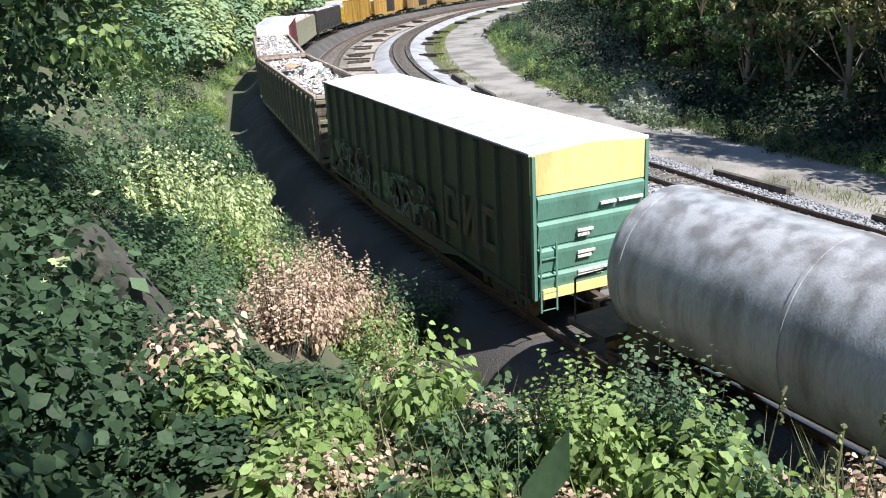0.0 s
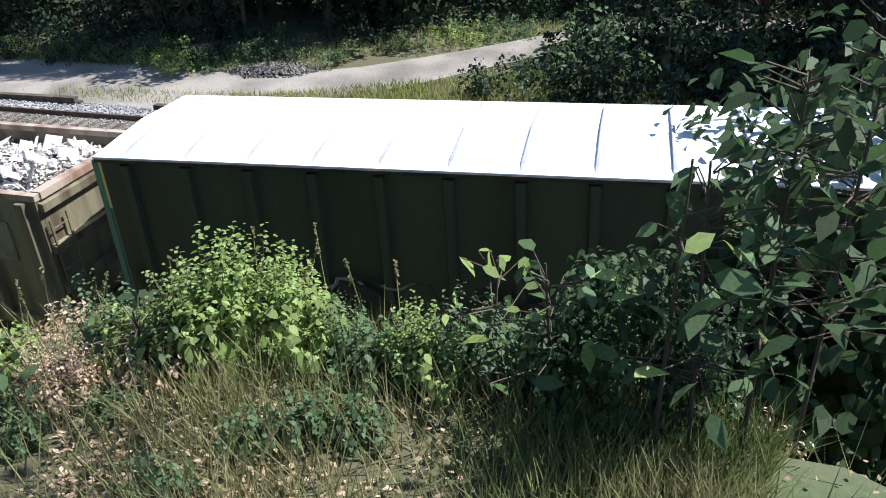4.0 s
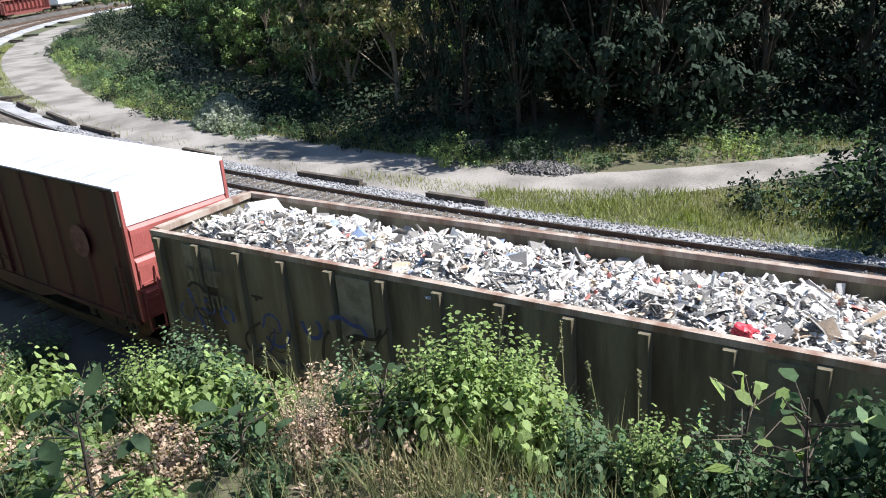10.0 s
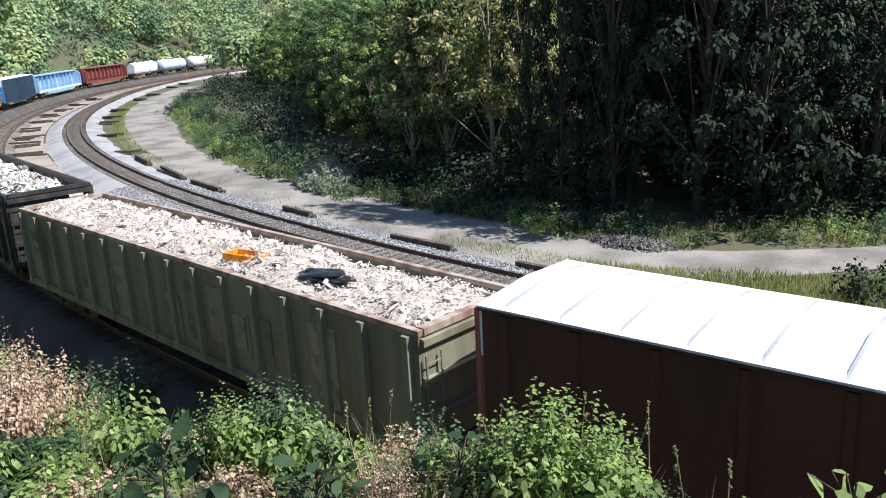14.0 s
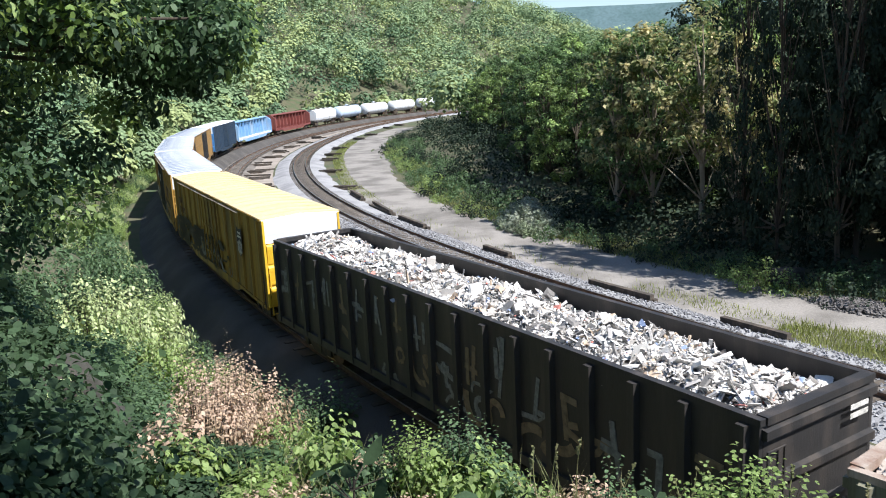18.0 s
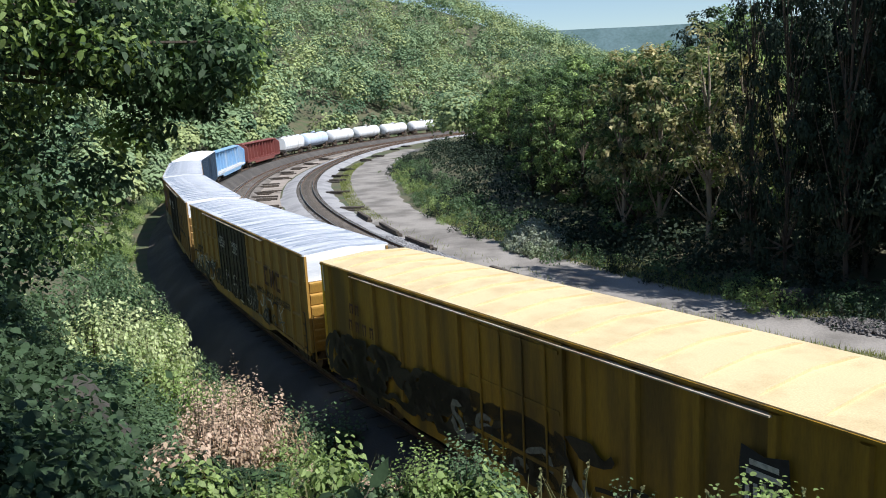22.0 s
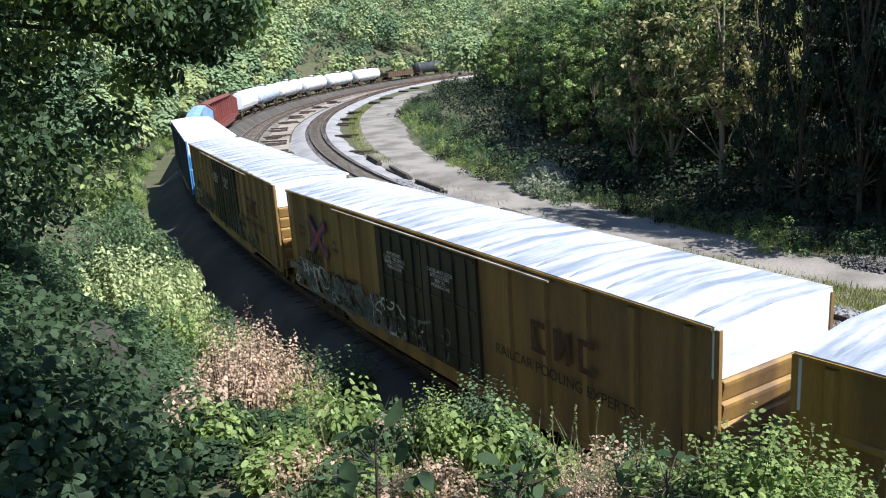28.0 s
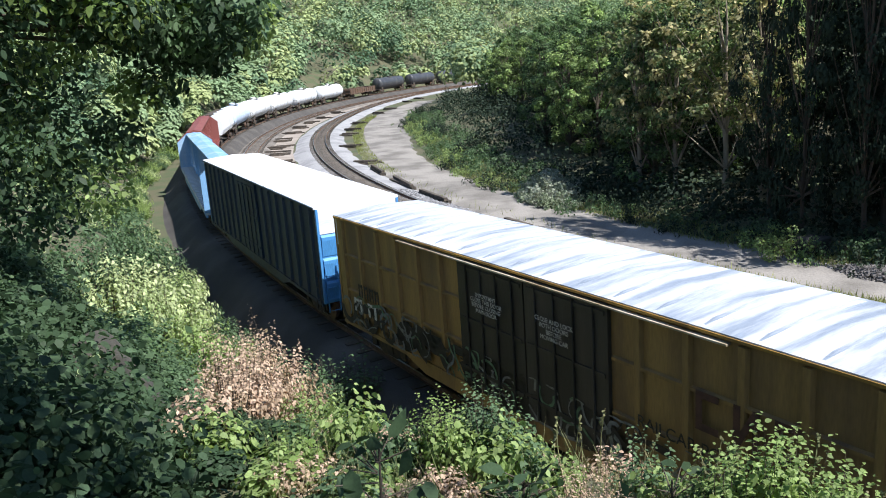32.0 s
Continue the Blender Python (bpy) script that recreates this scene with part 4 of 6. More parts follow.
for (e, L), seed in ((y2, 11), (y3, 12), (y4, 13)):
    # the builder's mark as bars, a slogan below it
    mark_bars(e, L / 2 - 4.5, 2.85, 3, 0.5, 0.7, INK_BR)
    words(e, "RAILCAR POOLING EXPERTS", 0.34, L / 2 - 3.9, 2.15, SIDE, INK)
    bars(e, -L / 2 + 1.4, 2.2, SIDE, (0.3, 0.28, 0.3, 0.28), 0.4, INK), bars(e, -L / 2 + 1.0, 1.7, SIDE, (0.6, 0.6), 0.42, INK_W, 0.3)
    graffiti(e, -L / 2 + 0.5, -2.0 if seed == 12 else L / 2 - 5, 1.05, 1.8, SIDE, (INK_G if seed == 12 else INK,), 34, seed + 40, 0.5, 4.0)
    graffiti(e, -L / 2 + 0.5, 1.0 if seed == 12 else L / 2 - 3, 1.05, 2.0, SIDE + 0.01, (INK_G, INK, INK_GR if seed == 13 else INK_W, INK_G), 22, seed)
    x0 = -1.75 if seed == 11 else -1.2
    words(e, "IMPORTANT\nCLOSE THIS DOOR\nBEFORE CLOSING\nMAIN DOOR", 0.14, x0, 3.3, SIDE + 0.10, INK_W)
    words(e, "CLOSE AND LOCK\nBOTH DOORS\nBEFORE\nMOVING CAR", 0.14, x0 + 2.35, 3.3, SIDE + 0.10, INK_W)
    part("door_track", Bag().box((x0 + 1.2, -SIDE - 0.0, 4.16), (10.6, 0.12, 0.035)).mesh("door_track", paint("track_cream", (0.5, 0.45, 0.34), second=(0.25, 0.18, 0.1), mix=0.6)), e, label="worn cream door track under the eave")
e, L = y3
X0, Z0 = -L / 2 + 2.6, 3.0
for m, wd, yy in ((INK_B, 0.34, 0.0), (INK_R, 0.16, 0.006)):
    for a in (38, -38):
        part("cross_mark", Bag().box((X0, -SIDE - 0.004 - yy - (0.002 if a > 0 else 0), Z0), (1.75, 0.006, wd), Euler((0, radians(a), 0)).to_matrix()).mesh("cross_mark", m), e, label="crossed red and blue bands")
words(e, "next\nload", 0.26, X0 - 1.3, Z0 + 0.05, SIDE, INK), words(e, "any\nroad", 0.26, X0 + 1.35, Z0 - 0.05, SIDE, INK)

for (e, L), seed in ((g1, 21), (g2, 22), (g3, 23)):
    g = random.Random(seed)
    tone = mat("patch_plate", (0.24, 0.22, 0.16), 0.8, scale=3, objrand=0.3)
    for k in range(9):
        w, h = g.uniform(0.5, 0.9), g.uniform(0.7, 1.9)
        part("patch_plate", Bag().box((g.uniform(-L / 2 + 1, L / 2 - 1), -1.515, g.uniform(1.15 + h / 2, 3.4 - h / 2)), (w, 0.03, h)).mesh("patch_plate", tone), e, label="paler welded plate")
    bars(e, -L / 2 + 1.1, 2.8, 1.64, (0.28, 0.16, 0.28, 0.26), 0.34, INK_F), bars(e, -L / 2 + 1.15, 2.25, 1.64, (0.24, 0.24, 0.24, 0.24), 0.32, INK_F)
e, L = g2
graffiti(e, L / 2 - 6, L / 2 - 1, 1.3, 3.0, 1.64, (INK, INK_G), 9, 31, 0.6), graffiti(e, -L / 2 + 1, -L / 2 + 6, 1.2, 2.6, 1.64, (INK_B, INK), 12, 32)
e, L = g4
INK_T = mat("ink_tan", (0.2, 0.15, 0.09), 0.8, scale=6)
g = random.Random(33)
for k in range(17):
    # one faded letter a panel, as a few broad strokes
    x = -L / 2 + 0.25 + (L - 0.5) * (k + 0.5) / 17
    z, tone = g.uniform(2.2, 2.9), (INK_G, INK_T, INK_G)[k % 3]
    for j in range(g.randint(2, 4)):
        up = g.random() < 0.55
        w, h = (g.uniform(0.10, 0.16), g.uniform(0.5, 1.0)) if up else (g.uniform(0.3, 0.55), g.uniform(0.10, 0.16))
        part("painted_mark", Bag().box((x + g.uniform(-0.22, 0.22), -1.508 - 0.003 * j, z + g.uniform(-0.4, 0.4)), (w, 0.006, h), Euler((0, g.uniform(-0.25, 0.25), 0)).to_matrix()).mesh("painted_mark", tone), e)
graffiti(e, -L / 2 + 1, L / 2 - 1, 1.2, 2.2, 1.515, (INK_G, INK_T), 12, 33, 0.4, 2.5)
for z in (3.45, 3.3):
    part("marking", Bag().box((L / 2 + 0.12, 0.9, z), (0.006, 0.5, 0.09)).mesh("marking", INK_W), e)
# an orange crate on the dusty load
b = Bag()
for y in (-0.32, 0.32):
    b.box((0, y, 0.07), (0.95, 0.04, 0.16))
for x in (-0.47, 0.47):
    b.box((x, 0, 0.07), (0.04, 0.64, 0.16))
for k in range(5):
    b.box((-0.36 + k * 0.18, 0, 0.0), (0.1, 0.64, 0.03))
crate = tagged(new("crate", b.mesh("crate", mat("crate_orange", (0.75, 0.28, 0.02), 0.5, scale=5))), "bright orange plastic crate on the rubble", "crate")
TRAIN.append((crate, "on", (76.4 + 57.0) / 2, 19.4 * 0.36, pose(2.6, -0.45, 4.36 - RISE, -6, 5, 25) @ Matrix.Diagonal((0.62, 0.62, 0.62, 1))))


def crumpled(name, size, tone, label, category, seed, span, at):
    """A crushed sheet or bag lying on a load: a flattened ball, creased."""
    bm = bmesh.new()
    bmesh.ops.create_icosphere(bm, subdivisions=3, radius=1.0)
    for v in bm.verts:
        p = v.co
        d = 1 + 0.45 * noise.noise(p * 1.7 + Vector((seed, 0, 0))) + 0.22 * noise.noise(p * 4.5 + Vector((0, seed, 0)))
        v.co = Vector((p.x * size[0], p.y * size[1], p.z * size[2])) * d
    me = bpy.data.meshes.new(name)
    bm.to_mesh(me)
    bm.free()
    me.materials.append(tone)
    ob = tagged(new(name, me), label, category, "loose pieces on the scrap loads")
    TRAIN.append((ob, "on", (span[0] + span[1]) / 2, (span[0] - span[1]) * 0.36, at))


def debris():
    tan, black, white = mat("cardboard", (0.40, 0.27, 0.17), 0.9, scale=5), mat("black_plastic", (0.02, 0.02, 0.024), 0.35, scale=5), mat("white_sheet", (0.75, 0.75, 0.74), 0.6, scale=4)
    blue, red, teal, mauve = mat("blue_tarp", (0.24, 0.30, 0.56), 0.45, scale=5), mat("red_plastic", (0.60, 0.05, 0.07), 0.5, scale=6), mat("teal_plastic", (0.10, 0.30, 0.30), 0.5, scale=6), mat("mauve_cloth", (0.30, 0.26, 0.36), 0.8, scale=6)
    a, b, c = (134.4, 115.5), (114.3, 94.7), (76.4, 57.0)
    z = 4.42 - RISE - 0.13
    for args in (("cardboard", (0.42, 0.30, 0.13), tan, "torn brown cardboard on the scrap", "cardboard", 1, a, pose(-3.8, -0.45, z, 20, 8, 30)),
                 ("cardboard", (0.36, 0.2, 0.08), tan, "torn brown cardboard on the scrap", "cardboard", 2, a, pose(-4.6, 0.0, z, -8, 8, 80)),
                 ("plastic_bag", (0.55, 0.3, 0.16), black, "torn black plastic bag on the scrap", "plastic bag", 3, a, pose(-1.2, -0.95, z - 0.06, 0, 4, 15)),
                 ("plastic_bag", (0.32, 0.28, 0.15), black, "torn black plastic bag on the scrap", "plastic bag", 4, a, pose(-2.3, -0.2, z, 6, 0, 60)),
                 ("plastic_sheet", (0.50, 0.3, 0.14), white, "crumpled white plastic sheet on the scrap", "plastic sheet", 5, a, pose(-1.4, 0.6, z + 0.06, 14, 0, 10)),
                 ("plastic_sheet", (0.36, 0.3, 0.15), white, "crumpled white plastic sheet on the scrap", "plastic sheet", 6, a, pose(-3.3, 0.95, z + 0.05, 0, 16, 40)),
                 ("cloth_bundle", (0.34, 0.26, 0.16), mauve, "crumpled mauve cloth on the scrap", "cloth", 7, a, pose(-6.8, 0.3, z + 0.02, 0, 0, 70)),
                 ("plastic_sheet", (0.3, 0.22, 0.10), teal, "crumpled teal plastic sheet on the scrap", "plastic sheet", 8, a, pose(-0.2, 0.5, z + 0.04, 0, 0, 25)),
                 ("tarp", (0.30, 0.30, 0.10), blue, "crumpled pale blue tarp at the end of the load", "tarp", 9, b, pose(8.95, -0.35, z - 0.02, 6, 0, 50)),
                 ("plastic_tub", (0.17, 0.15, 0.12), red, "crushed red plastic tub on the scrap", "plastic tub", 10, b, pose(2.45, -0.95, z, 0, 10, 0)),
                 ("bucket", (0.30, 0.26, 0.22), white, "crushed white bucket on the scrap", "bucket", 11, b, pose(6.3, -0.65, z + 0.05, 30, 0, 20)),
                 ("plastic_bag", (0.75, 0.32, 0.13), black, "torn black plastic bag on the dusty rubble", "plastic bag", 12, c, pose(5.6, -0.35, z + 0.14, 0, 0, 10))):
        crumpled(*args)


debris()


# ---- plants ----
def leafy(name, parts_leaf, wood, label, category, group="", m=None, kind=""):
    """A plant: stems and a crown of leaves."""
    e = new(name)
    tagged(e, label, category, group, kind)
    if wood:
        part("trunk" if category == "tree" else "stem", wood, e)
    part("crown", parts_leaf, e)
    if m is not None:
        e.matrix_basis = m
    return e


def tree_meshes(seed, h, spread, leaf, n_clump, per, mt, base=0.3, lean=0.0, mw=None):
    rng = np.random.default_rng(seed)
    b = Bag()
    r0 = 0.012 * h + 0.04
    pts, p = [Vector((0, 0, -0.6))], Vector((0, 0, -0.6))
    for i in range(6):
        p = p + Vector((rng.normal(lean, 0.05) * h * 0.15, rng.normal(0, 0.05) * h * 0.15, h * 0.16))
        pts.append(p.copy())
    for i in range(6):
        b.tube(pts[i], pts[i + 1], r0 * (1 - i / 7), 7, r0 * (1 - (i + 1) / 7))
    tips = []
    for i in range(n_clump):
        u = (i + 0.5) / n_clump
        z = h * (base + (0.97 - base) * u)
        a = i * 2.4 + rng.uniform(-0.5, 0.5)
        env = math.sin(math.pi * (0.22 + 0.72 * u)) ** 0.8
        r = spread * env * rng.uniform(0.35, 1.0)
        k = min(5, int(z / h * 6))
        o = pts[k]
        t = Vector((o.x + r * math.cos(a), o.y + r * math.sin(a), z + rng.normal(0, 0.03) * h))
        tips.append(t)
        if i % 2 == 0:
            b.tube(pts[max(1, k - 1)], t, r0 * 0.35, 5, r0 * 0.06)
    rad = spread * rng.uniform(0.11, 0.23, len(tips))
    c, d = clumps([tuple(t) for t in tips], rad, per, rng)
    mid = np.array([pts[3].x, pts[3].y, h * (base + 1) * 0.45])
    w = (c - mid) / np.array([spread, spread, h * 0.4])
    return b.mesh("trunk", mw or M["bark"]), quick_mesh("crown", leaf_cards(c, 0.9 * d + 0.5 * w, leaf, 1.5, rng, 0.35), 4, mt)


def bush_meshes(seed, h, spread, leaf, n, per, mt, puff=0.14, shape=LEAF4):
    """A bush of height h: stems from the ground, each ending in a spray of leaves."""
    rng = np.random.default_rng(seed)
    b = Bag()
    tips = []
    for i in range(n):
        a, r = rng.uniform(0, 6.28), spread * math.sqrt(rng.random())
        top = h * (1 - 0.6 * (r / spread) ** 2) * rng.uniform(0.55, 1.0)
        foot = Vector((r * 0.3 * math.cos(a), r * 0.3 * math.sin(a), -0.5))
        t = Vector((r * math.cos(a), r * math.sin(a), top - puff * h))
        b.tube(foot, t, 0.010 * h, 4, 0.003 * h)
        for k in (1.0, 0.72, 0.45):
            q = foot.lerp(t, k)
            if q.z > 0.05 * h:
                tips.append((q.x, q.y, q.z, k))
    tips = np.array(tips)
    c, d = clumps(tips[:, :3], puff * h * (1.5 - 0.5 * tips[:, 3]), per, rng, 0.95)
    c[:, 2] = np.maximum(c[:, 2], 0.02)
    return b.mesh("stem", M["bark"]), quick_mesh("crown", leaf_cards(c, d, leaf, 1.6, rng, 0.7, shape), len(shape), mt)


def polar(az, d):
    a = radians(az)
    return d * math.sin(a), d * math.cos(a)


def land(x, y):
    return ground(*track_coords(x, y))


def put(meshes, name, x, y, label, category, group, scale=1.0, turn=0.0, sink=0.0, fz=1.0):
    e = leafy(name, meshes[1], meshes[0], label, category, group)
    e.matrix_basis = pose(x, y, land(x, y) - sink, 0, 0, turn) @ Matrix.Diagonal((scale, scale, scale * fz, 1))
    return e


class Heap:
    """Many plants joined into one mass."""

    def __init__(self):
        self.kept = {}

    def add(self, me, m):
        v = np.empty(len(me.vertices) * 3, dtype=np.float32)
        me.vertices.foreach_get("co", v)
        m = np.array(m)
        key = (len(me.polygons[0].vertices), me.materials[0].name)
        self.kept.setdefault(key, []).append(v.reshape(-1, 3) @ m[:3, :3].T + m[:3, 3])

    def done(self, name, label):
        for (sides, mt), vs in self.kept.items():
            tagged(new(name, quick_mesh(name, np.concatenate(vs), sides, bpy.data.materials[mt])), label, "undergrowth", kind="stuff")


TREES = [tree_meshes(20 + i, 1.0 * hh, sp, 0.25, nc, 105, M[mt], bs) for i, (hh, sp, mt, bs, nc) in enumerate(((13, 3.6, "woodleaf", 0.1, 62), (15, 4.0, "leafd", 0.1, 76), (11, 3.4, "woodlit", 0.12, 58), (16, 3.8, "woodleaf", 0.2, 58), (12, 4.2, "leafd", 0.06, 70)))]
TREE_H = (13, 15, 11, 16, 12)
TREE_LABEL = ("broad-leaved green tree at the wood's edge", "broad-leaved tree in the wood, leaves darkened for shade", "young tree with yellow-green leaves lightened for sun", "tall green tree with bare lower trunk", "wide tree in the wood, leaves darkened for shade")
rt = random.Random(5)
# how high the wood's outline stands, by heading
SKYLINE = ((-40, 0.0), (0, 0.3), (3.3, 1.0), (7, 2.1), (9, 2.6), (12, 2.8), (15.6, 3.1), (17.2, 5.0), (20, 7.5), (25, 13), (32, 17), (45, 20), (80, 20))


def skyline(az):
    for (a, e), (a2, e2) in zip(SKYLINE, SKYLINE[1:]):
        if az <= a2:
            return e + (e2 - e) * max(0.0, (az - a) / (a2 - a))
    return SKYLINE[-1][1]


def wood_tree(s, o, k, grow=1.0, group="trees inside the curve"):
    """A tree of the inner wood, as tall as the wood's outline asks for."""
    p = place(s, o)
    az, d = math.degrees(math.atan2(p.x, p.y)), math.hypot(p.x, p.y)
    h = (EYE + d * math.tan(radians(skyline(az))) - land(p.x, p.y)) * grow
    h = min(21.0 if o > -28.5 else 14.0, max(5.0, h))
    wide = min(1.25, max(0.55, 0.35 + 0.6 * h / TREE_H[k]))
    return put(TREES[k], "tree", p.x, p.y, TREE_LABEL[k], "tree", group, wide, rt.uniform(0, 360), 0.2, h / TREE_H[k] / wide)


def wood_inner():
    """Trees along the inner side of the curve, behind the road."""
    for row, (o, d, lo, hi) in enumerate(((-28, 4.8, -105, 60), (-34, 5.2, -120, 66), (-41, 5.6, -120, 70))):
        s = lo
        while s < hi:
            oo = o - 9.0 * smooth(-15, -60, s) - 8 * smooth(14, 30, s) + rt.uniform(-1.8, 1.8) - (3.0 * smooth(0, -25, s) if row == 0 else 0)
            p = place(s, oo)
            az = math.degrees(math.atan2(p.x, p.y))
            # light by colour: shade-dark leaves right of 24 degrees, lit greens left
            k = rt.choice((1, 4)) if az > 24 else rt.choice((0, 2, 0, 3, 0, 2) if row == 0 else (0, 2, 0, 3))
            if not (row == 0 and 14.8 < az < 28.5) and not (row > 0 and -2 < s < 7 and oo > -39):
                wood_tree(s, oo, k, rt.uniform(0.72, 0.98) if row == 0 else rt.uniform(0.84, 1.03))
            s += d * rt.uniform(0.75, 1.3)


BUSHES = [bush_meshes(50 + i, 1.0, 0.95, 0.085, 24, 18, M[k]) for i, k in enumerate(("leaf", "leafd", "leafy", "leafw"))]
BUSHES[3] = bush_meshes(53, 1.0, 0.95, 0.085, 46, 34, M["leafw"])
BUSH_LABEL = ("green leafy bush beside the gravel road", "bush under the trees, leaves darkened for shade", "yellow-green sunlit bush beside the road", "pale flowering bush beside the road")


def bushes_inner():
    heap = Heap()

    def row(lo, hi, d, off, sc, kinds, single=True):
        s = lo
        while s < hi:
            if -13.5 < s < -5.5 and off(s) > -22.0:
                s += d
                continue
            p = place(s, off(s) + rt.uniform(-1.0, 1.0))
            k = rt.choice(kinds)
            if single:
                put(BUSHES[k], "bush", p.x, p.y, BUSH_LABEL[k], "bush", "bushes along the service road", sc * rt.uniform(0.7, 1.3), rt.uniform(0, 360), 0.15, rt.uniform(0.8, 1.2))
            else:
                q = sc * rt.uniform(0.7, 1.3)
                heap.add(BUSHES[k][1], pose(p.x, p.y, land(p.x, p.y) - 0.15, 0, 0, rt.uniform(0, 360)) @ Matrix.Diagonal((q, q, q, 1)))
            s += d * rt.uniform(0.7, 1.3)
    edge = lambda s: -21.2 - 4.5 * smooth(-15, -60, s) - 8 * smooth(14, 30, s)
    row(-100, 45, 2.2, edge, 1.5, (0, 1, 0, 2))
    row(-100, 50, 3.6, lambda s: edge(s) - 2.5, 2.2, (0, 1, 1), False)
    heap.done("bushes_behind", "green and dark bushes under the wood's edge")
    for s, o, sc in ((-8.0, -20.9, 2.0), (-9.4, -21.4, 2.3), (-10.9, -22.0, 2.4), (-6.6, -20.7, 1.6), (-12.2, -22.6, 2.1)):
        p = place(s, o)
        put(BUSHES[3], "bush", p.x, p.y, BUSH_LABEL[3], "bush", "pale bushes beside the road", sc, rt.uniform(0, 360), 0.1)
    # the thicket where the road turns away
    for i in range(26):
        s = rt.uniform(27, 60)
        o = rt.uniform(-25 - 2 * smooth(34, 44, s), -16.6 - 2.6 * smooth(32, 27, s))
        if s < 31 and o < -21.5:
            continue
        p = place(s, o)
        put(BUSHES[rt.choice((0, 1, 1, 1))], "bush", p.x, p.y, "large dark green bush in the thicket by the track", "bush", "thicket beside the inner track", rt.uniform(2.2, 3.0) + 1.6 * smooth(30, 36, s), rt.uniform(0, 360), 0.2)


def sun_tree():
    for s, o, k, g in ((17, -27, 1, 1.0), (20, -28, 4, 1.0), (-24, -30.0, 2, 0.85), (-31, -31.0, 0, 0.9)):
        wood_tree(s, o, k, g)
    for s, o, k, w, h in ((12.6, -27.0, 1, 0.72, 19), (11.5, -30.5, 4, 0.8, 15), (15.2, -29.5, 1, 0.9, 19), (9.8, -33.5, 1, 0.8, 14), (7.4, -24.8, 1, 0.55, 17), (10.2, -24.2, 4, 0.55, 18), (13.6, -24.6, 1, 0.6, 19)):
        q = place(s, o)
        put(TREES[k], "tree", q.x, q.y, TREE_LABEL[k], "tree", "trees inside the curve", w, s * 57, 0.2, h / TREE_H[k] / w)
    for az, d, k, h in ((23.6, 60, 1, 15), (26.2, 63, 4, 16), (20.4, 64, 0, 14), (29.0, 60, 1, 17), (17.6, 66, 1, 14)):
        x, y = polar(az, d)
        put(TREES[k], "tree", x, y, TREE_LABEL[k], "tree", "trees inside the curve", 1.0, d * 31, 0.2, h / TREE_H[k])
    # tall trees beyond the thicket, towards the sun
    for s, o, k in ((45, -18.5, 1), (49, -21.5, 4), (47, -25.5, 1), (53, -18.0, 4), (56, -22.5, 1), (51, -27.0, 4), (60, -19.0, 1), (41, -27.5, 4)):
        q = place(s, o)
        put(TREES[k], "tree", q.x, q.y, TREE_LABEL[k], "tree", "trees inside the curve", rt.uniform(1.0, 1.2), rt.uniform(0, 360), 0.2, 1.1)
    pale = mat("pale_bark", (0.30, 0.26, 0.20), 0.9, second=(0.18, 0.15, 0.11), scale=3, fine=18, bump=0.6, streak=True)
    turning = mat("leaf_turning", (0.10, 0.14, 0.055), 0.6, second=(0.50, 0.45, 0.24), scale=0.9, mix=0.55, fine=60, spread=0.5, leaf=0.4, bump=0.05)
    SUN_D = 52.0
    for az, d, top, sp, seed in ((18.3, SUN_D - 1, 4.1, 4.2, 90), (15.2, SUN_D + 1, 3.0, 3.3, 91), (20.6, SUN_D - 1, 2.6, 3.0, 92), (12.6, SUN_D + 2, 2.4, 2.8, 93)):
        x, y = polar(az, d)
        h = EYE + d * math.tan(radians(top)) - land(x, y)
        put(tree_meshes(seed, h, sp, 0.3, 44, 60, turning, 0.33, 0.0, pale), "tree", x, y, "open sunlit tree with pale branches and yellowing leaves", "tree", "trees inside the curve", 1.0, 40)


def understory():
    """Leafy tangle under the inner trees, all in one mass."""
    rng = np.random.default_rng(15)
    cs, rs = [], []
    for i in range(1100):
        s = rng.uniform(-115, 66)
        o = -23.5 - 7.0 * smooth(-15, -60, s) - 8 * smooth(14, 30, s) - 20 * rng.random() ** 1.2
        p = place(s, o)
        r = rng.uniform(0.7, 1.5)
        cs.append((p.x, p.y, ground(s, o) + rng.uniform(0.2, 2.6) * min(1, 0.3 + (-o - 22) / 10))), rs.append(r)
    c, d = clumps(cs, np.array(rs), 40, rng, 0.8)
    tagged(new("undergrowth", quick_mesh("undergrowth", leaf_cards(c, d, 0.3, 1.5, rng, 0.5), 4, M["leafd"])), "tangled undergrowth beneath the trees, darkened for shade", "undergrowth", kind="stuff")


